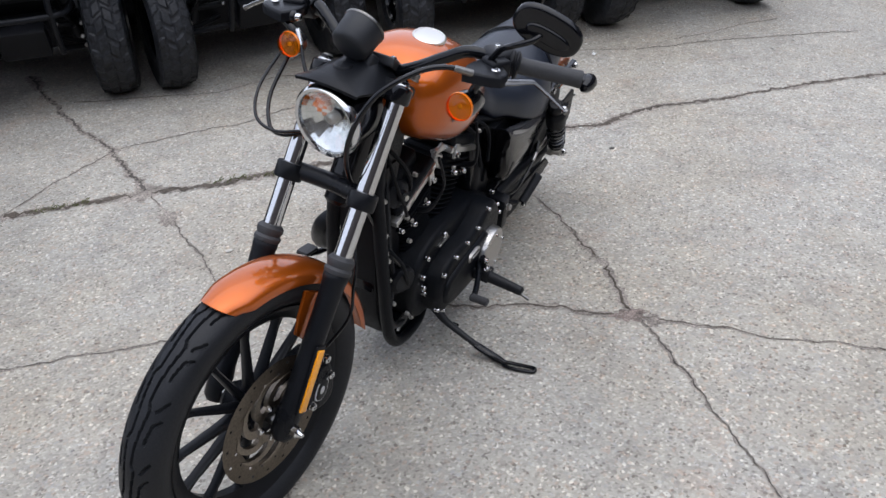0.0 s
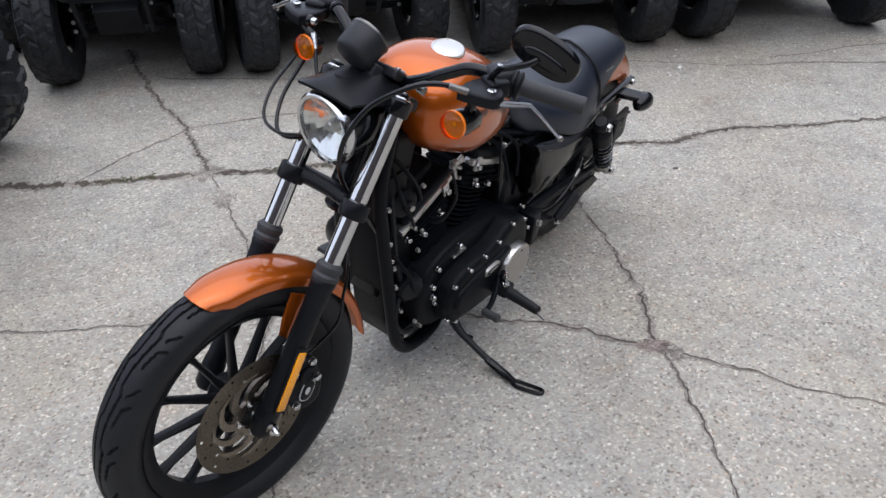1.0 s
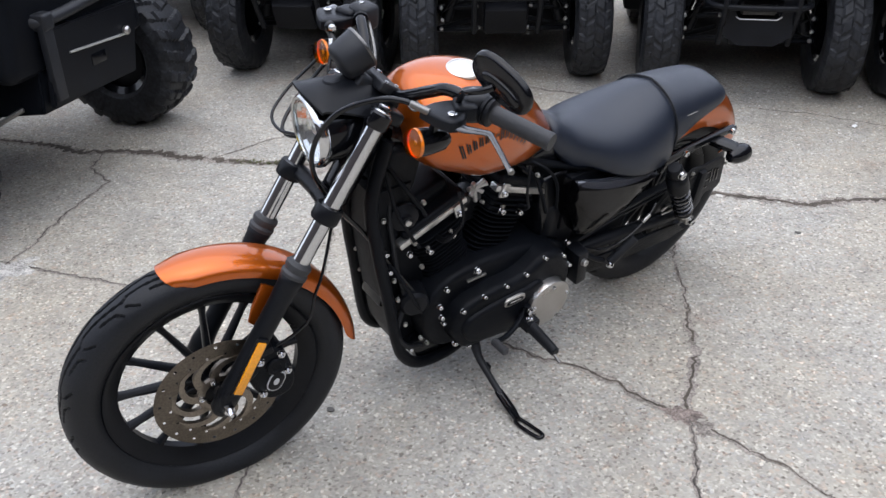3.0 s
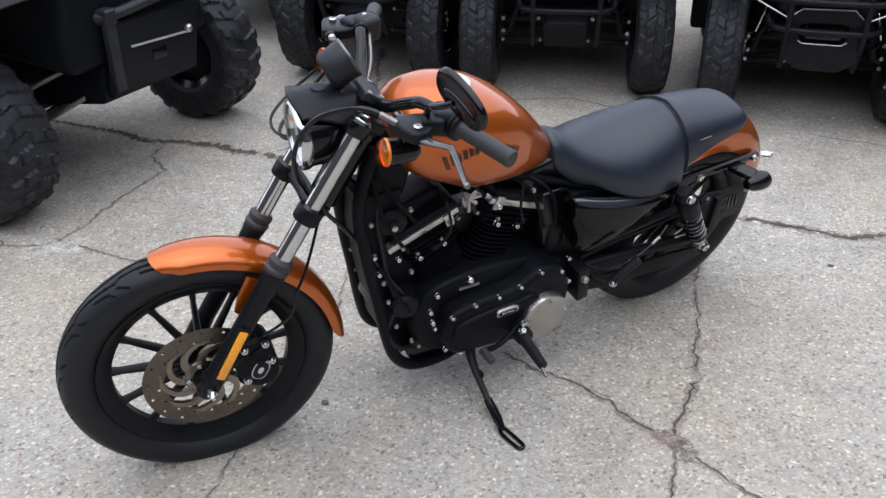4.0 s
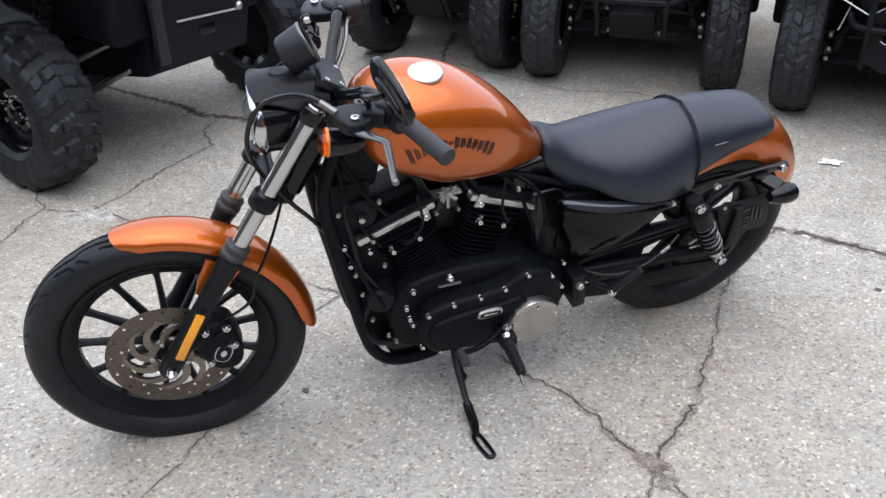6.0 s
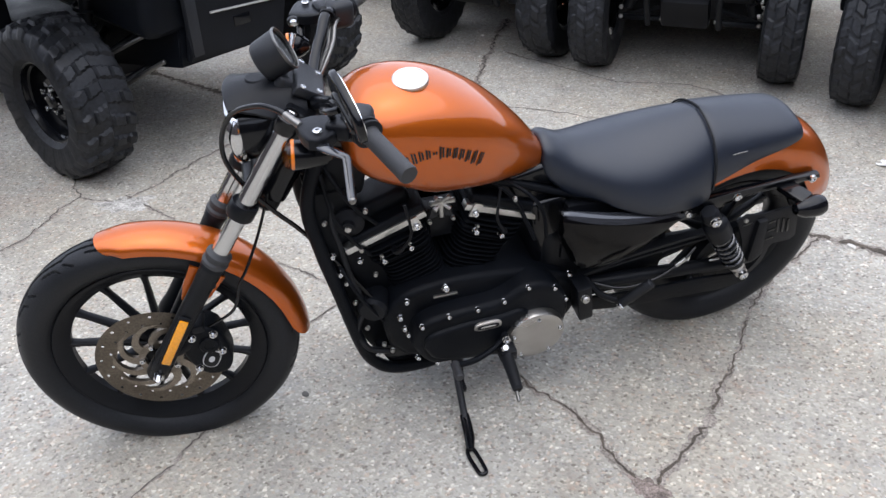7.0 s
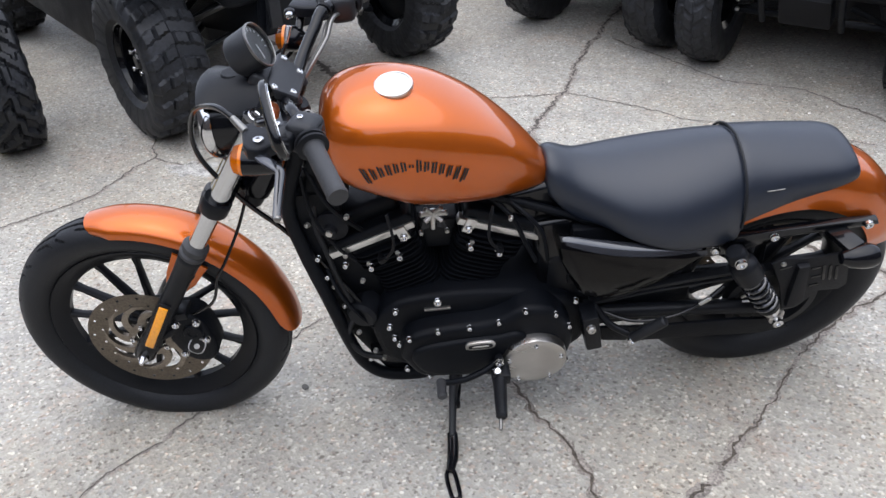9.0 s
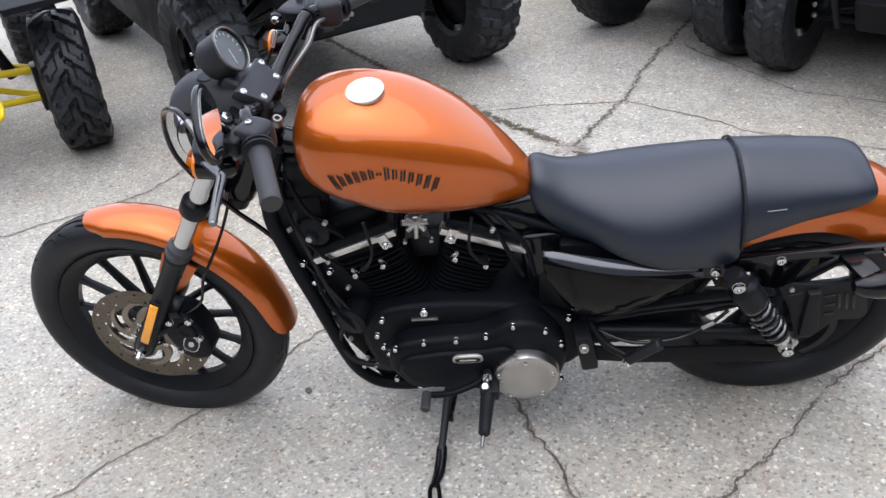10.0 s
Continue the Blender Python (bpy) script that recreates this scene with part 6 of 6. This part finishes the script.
for left, right, label, accent in (((-1.67, 4.19), (-2.36, 3.94), "black quad bike with dusty knobby tyres beside the buggy", None),
                                   ((-0.62, 4.65), (-1.40, 4.24), "black quad bike parked close beside its neighbour", None),
                                   ((0.56, 4.91), (-0.24, 4.64), "black quad bike with bright bumper and dusty tyres", None),
                                   ((1.78, 5.33), (0.87, 5.01), "dark quad bike at the end of the row", DARKRED),
                                   ((-2.95, 4.45), (-3.72, 4.15), "dark red quad bike with red springs behind the buggy", DARKRED)):
    m, w = between(left, right)
    v = quad(m, label, w, accent=accent)
    if "behind the buggy" in label:
        for ob in v.children:
            if ob.name.split(".")[0] in ("front_cowl", "fender", "skid_plate", "tank_cover"):
                ob.data.materials[0] = DARKRED
    if "bright" in label:
        # folded front plate with a winch opening, bright edges and bright shock rods
        bm = bmesh.new()
        outer = [(-0.165, 0.545), (-0.11, 0.590), (0.105, 0.596), (0.16, 0.545), (0.15, 0.36), (0.08, 0.315), (-0.08, 0.315), (-0.155, 0.36)]
        inner = [(-0.108, 0.520), (-0.07, 0.532), (0.07, 0.534), (0.098, 0.525), (0.098, 0.47), (0.075, 0.438), (-0.09, 0.438), (-0.108, 0.47)]
        a, b = [[bm.verts.new((0.33, y, z)) for y, z in ring] for ring in (outer, inner)]
        for k in range(8):
            bm.faces.new((a[k], a[(k + 1) % 8], b[(k + 1) % 8], b[k]))
        bmesh.ops.recalc_face_normals(bm, faces=bm.faces[:])
        bmesh.ops.solidify(bm, geom=bm.faces[:], thickness=0.02)
        front = part("front_plate", bm, PLASTIC, v, smooth=False)
        part("plate_edge", tube([(0.335, -0.32, 0.628), (0.335, -0.165, 0.549), (0.335, -0.11, 0.593), (0.335, 0.105, 0.598), (0.335, 0.16, 0.549), (0.335, 0.32, 0.628)], 0.0035, 6, 1), STEEL, front)
        part("opening_edge", tube([(0.336, -0.108, 0.452), (0.336, -0.09, 0.440), (0.336, 0.075, 0.440), (0.336, 0.098, 0.455)], 0.003, 6, 1), STEEL, front)
        part("winch_drum", rod((0.27, -0.08, 0.475), (0.27, 0.08, 0.475), 0.03, seg=20), DARK_STEEL, v)
        part("brow", block((0.05, 0.22, 0.035), (0.31, 0, 0.625), (0, 20, 0), 0.006), PLASTIC, v)
        for side in (1, -1):
            part("shock_rod", rod((0.06, 0.245 * side, 0.53), (0.06, 0.283 * side, 0.405), 0.012, seg=12), CHROME, v)

# the side-by-side buggy
utv = tagged(empty("utility_buggy", pose(-2.24, 2.455, 0, 0, 0, 10.4)), "black side-by-side utility buggy with a folded steel bumper", "off-road buggy")
for side in (1, -1):
    hub = wheel_of(utv, (0.0 if side > 0 else -0.02, 0.70 if side > 0 else -0.576, 0.325), 0.325, 0.125, 0.165, 20, side)
    part("brake_drum", lathe([(0, -0.06), (0.125, -0.06), (0.14, -0.05), (0.14, 0.0), (0, 0.0)], (0, 0, 0), (0, 1, 0), 32), SATIN, hub)
    part("rim_lip", lathe([(0.161, 0.088), (0.166, 0.092), (0.170, 0.090), (0.166, 0.084)], (0, 0, 0), (0, 1, 0), 48, closed=True), DARK_STEEL, hub)
    for k in range(4):
        a = radians(45 + 90 * k)
        part("wheel_nut", lathe([(0, 0.03), (0.013, 0.03), (0.013, 0.052), (0.009, 0.064), (0, 0.066)], (0.052 * math.cos(a), 0.012, 0.052 * math.sin(a)), (0, 1, 0), 12), CHROME, hub)
        part("hub_web", rod((0.03 * math.cos(a), 0.045, 0.03 * math.sin(a)), (0.085 * math.cos(a), 0.038, 0.085 * math.sin(a)), 0.012, 0.009, 10), DARK_STEEL, hub)
    part("hub_cap", lathe([(0.0, 0.062), (0.016, 0.062), (0.022, 0.056), (0.024, 0.03), (0, 0.03)], (0, 0.006, 0), (0, 1, 0), 20), CHROME, hub)
    wheel_of(utv, (-1.9, 0.62 * side, 0.325), 0.325, 0.125, 0.165, 20, side)
    for z, x in ((0.26, 0.10), (0.27, -0.16), (0.40, 0.08), (0.41, -0.14)):
        part("suspension_arm", rod((x, 0.22 * side, z + 0.12), (0.0, 0.52 * side, z), 0.016, seg=12), SATIN, utv)
    for a, b in (((0.287, 0.29, 0.443), (-0.05, 0.49, 0.235)), ((0.19, 0.27, 0.535), (-0.04, 0.50, 0.40))):
        part("steering_rod", rod((a[0], a[1] * side, a[2]), (b[0], b[1] * side, b[2]), 0.0095, seg=12), DARK_STEEL, utv)
    part("shock", tube([(-0.02, 0.34 * side, 0.95), (-0.02, 0.45 * side, 0.38)], 0.026, 12, 1), SATIN, utv)
    part("shock_spring", tube([Vector((-0.02, 0.34 * side, 0.93)).lerp(Vector((-0.02, 0.44 * side, 0.50)), k / 90) + Vector((0.04 * math.cos(k * 0.6), 0.04 * math.sin(k * 0.6), 0)) for k in range(91)], 0.008, 6, 1), SATIN, utv)
    bm = bmesh.new()
    rows = []
    for i in range(13):
        a = radians(50 + 95 * i / 12)
        rows.append([bm.verts.new((0.50 * math.cos(a), (0.62 + y) * side, 0.52 + (0.44 - dz) * math.sin(a))) for y, dz in ((-0.24, -0.02), (-0.1, -0.01), (0.05, 0.0), (0.16, 0.03))])
    for a, b in zip(rows, rows[1:]):
        for j in range(3):
            bm.faces.new((a[j], a[j + 1], b[j + 1], b[j]))
    bmesh.ops.recalc_face_normals(bm, faces=bm.faces[:])
    bmesh.ops.solidify(bm, geom=bm.faces[:], thickness=0.008)
    part("fender", bm, PLASTIC, utv)
    part("headlamp", block((0.05, 0.2, 0.08), (0.36, 0.32 * side, 0.92), (0, 20, 12 * side), 0.02, 3), CHROME, utv)
    part("sill", block((1.25, 0.12, 0.70), (-0.98, 0.60 * side, 0.62), (0, 0, 0), 0.03), PLASTIC, utv)
    for a, b in (((-0.35, 0.62, 1.0), (-0.75, 0.6, 1.9)), ((-1.6, 0.62, 0.95), (-1.5, 0.6, 1.9)), ((-0.75, 0.6, 1.9), (-1.5, 0.6, 1.9))):
        part("cage_tube", rod((a[0], a[1] * side, a[2]), (b[0], b[1] * side, b[2]), 0.025, seg=12), SATIN, utv)
part("body", block((0.75, 0.80, 0.42), (0.02, 0, 0.80), (0, 6, 0), 0.06, 3, taper=0.85), WRINKLE, utv)
part("floor_pan", block((2.0, 0.52, 0.12), (-1.15, 0, 0.33), (0, 0, 0), 0.02), PLASTIC, utv)
part("cargo_bed", block((0.95, 1.25, 0.35), (-1.85, 0, 0.95), (0, 0, 0), 0.03), PLASTIC, utv)
part("bench_seat", block((0.5, 1.1, 0.2), (-1.1, 0, 0.72), (0, 0, 0), 0.05, 3), VINYL, utv)


def wedge(front, back, depth_front, depth_back):
    """A solid between two four-cornered faces of (y, z), at two places along x."""
    bm = bmesh.new()
    skin(bm, [[(depth_front, y, z) for y, z in front], [(depth_back, y, z) for y, z in back]])
    bmesh.ops.bevel(bm, geom=bm.edges[:], offset=0.006, segments=2, affect="EDGES")
    return bm


part("nose_guard", wedge([(-0.235, 0.70), (-0.27, 0.42), (0.25, 0.41), (0.31, 0.68)], [(-0.30, 0.72), (-0.30, 0.34), (0.30, 0.34), (0.33, 0.72)], 0.36, -0.25), WRINKLE, utv)
bumper = part("bumper_plate", wedge([(-0.20, 0.715), (-0.245, 0.44), (0.245, 0.425), (0.315, 0.70)], [(-0.20, 0.715), (-0.245, 0.44), (0.245, 0.425), (0.315, 0.70)], 0.395, 0.366), SATIN, utv, "black steel bumper plate with a slot")
part("plate_slot", block((0.012, 0.085, 0.045), (0.393, 0.035, 0.545), (0, 0, 0), 0.005), GLOSS, bumper)
part("plate_trim", rod((0.402, -0.12, 0.612), (0.402, 0.21, 0.588), 0.005, seg=8), STEEL, bumper)
part("plate_hook", lathe([(0, 0), (0.018, 0.0), (0.018, 0.012), (0.01, 0.02), (0, 0.02)], (0.398, 0.215, 0.60), (1, 0, 0), 12), STEEL, bumper)
part("bumper_tube", tube([(-0.16, -0.34, 0.74), (0.15, -0.30, 0.75), (0.36, -0.225, 0.745), (0.385, -0.18, 0.745), (0.385, 0.0, 0.755), (0.37, 0.30, 0.785), (0.15, 0.40, 0.80), (-0.16, 0.42, 0.80)], 0.022, 14, 3), MATTE, utv)
part("bumper_bracket", block((0.03, 0.05, 0.28), (0.392, -0.205, 0.60), (0, 0, 0), 0.006), MATTE, bumper)
part("tube_clamp", block((0.060, 0.062, 0.060), (0.382, -0.20, 0.745), (0, 0, 8), 0.012, 3), MATTE, bumper)

# the sport quad with yellow arms
sq = tagged(empty("sport_quad", pose(-2.32, 0.90, 0, 0, 0, 8)), "sport quad bike with yellow suspension arms", "quad bike")
for side in (1, -1):
    wheel_of(sq, (0, 0.41 * side, 0.295), 0.295, 0.105, 0.135, 16, side, -6)
    wheel_of(sq, (-1.25, 0.40 * side, 0.27), 0.27, 0.13, 0.12, 20, side)
    for z, x in ((0.25, 0.08), (0.25, -0.14), (0.37, 0.06), (0.37, -0.12)):
        part("suspension_arm", rod((x, 0.10 * side, z + 0.04), (0.0, 0.31 * side, z), 0.015, seg=12), YELLOW, sq)
    part("shock", tube([(-0.02, 0.10 * side, 0.68), (-0.02, 0.20 * side, 0.36)], 0.025, 12, 1), SATIN, sq)
    part("knuckle", block((0.09, 0.06, 0.20), (0, 0.30 * side, 0.30), (0, 0, 0), 0.012), SATIN, sq)
    part("fender", block((0.55, 0.26, 0.03), (0.0, 0.32 * side, 0.72), (0, 6, 8 * side), 0.012), PLASTIC, sq)
part("frame_tube", tube([(0.3, 0, 0.62), (0.25, 0, 0.30), (-0.4, 0, 0.24), (-1.1, 0, 0.30)], 0.03, 12, 4), YELLOW, sq)
part("nose", block((0.5, 0.3, 0.26), (0.05, 0, 0.74), (0, 10, 0), 0.06, 3, taper=0.6), PLASTIC, sq)
part("engine_block", block((0.42, 0.28, 0.4), (-0.5, 0, 0.48), (0, 0, 0), 0.05), SATIN, sq)
part("seat", block((0.8, 0.22, 0.12), (-0.75, 0, 0.80), (0, 3, 0), 0.04, 3), VINYL, sq)
part("bumper_loop", tube([(0.1, -0.1, 0.36), (0.42, -0.1, 0.36), (0.44, 0, 0.36), (0.42, 0.1, 0.36), (0.1, 0.1, 0.36)], 0.014, 10, 4), YELLOW, sq)
part("handlebar", tube([(-0.25, -0.38, 1.0), (-0.2, -0.2, 1.02), (-0.15, 0, 0.98), (-0.2, 0.2, 1.02), (-0.25, 0.38, 1.0)], 0.011, 10, 5), SATIN, sq)

# unseen walls, added round the scene to darken reflections and hold back sky light
tagged(part("unseen_wall_back", block((26, 0.3, 1.8), (-1.5, 9.3, 0.9), (0, 0, 20), 0.01), WALL), "unseen low dark wall, added behind the row", "wall", kind="structure")
tagged(part("unseen_wall_front", block((0.3, 34, 5.5), (8.5, 1.0, 2.75), (0, 0, 14), 0.01), WALL), "unseen dark wall, added to darken reflections on the motorcycle", "wall", kind="structure")
tagged(part("unseen_wall_side", block((34, 0.3, 5.2), (-1.0, -6.5, 2.6), (0, 0, 8), 0.01), WALL), "unseen dark wall, added to cut sky light and reflections", "wall", kind="structure")
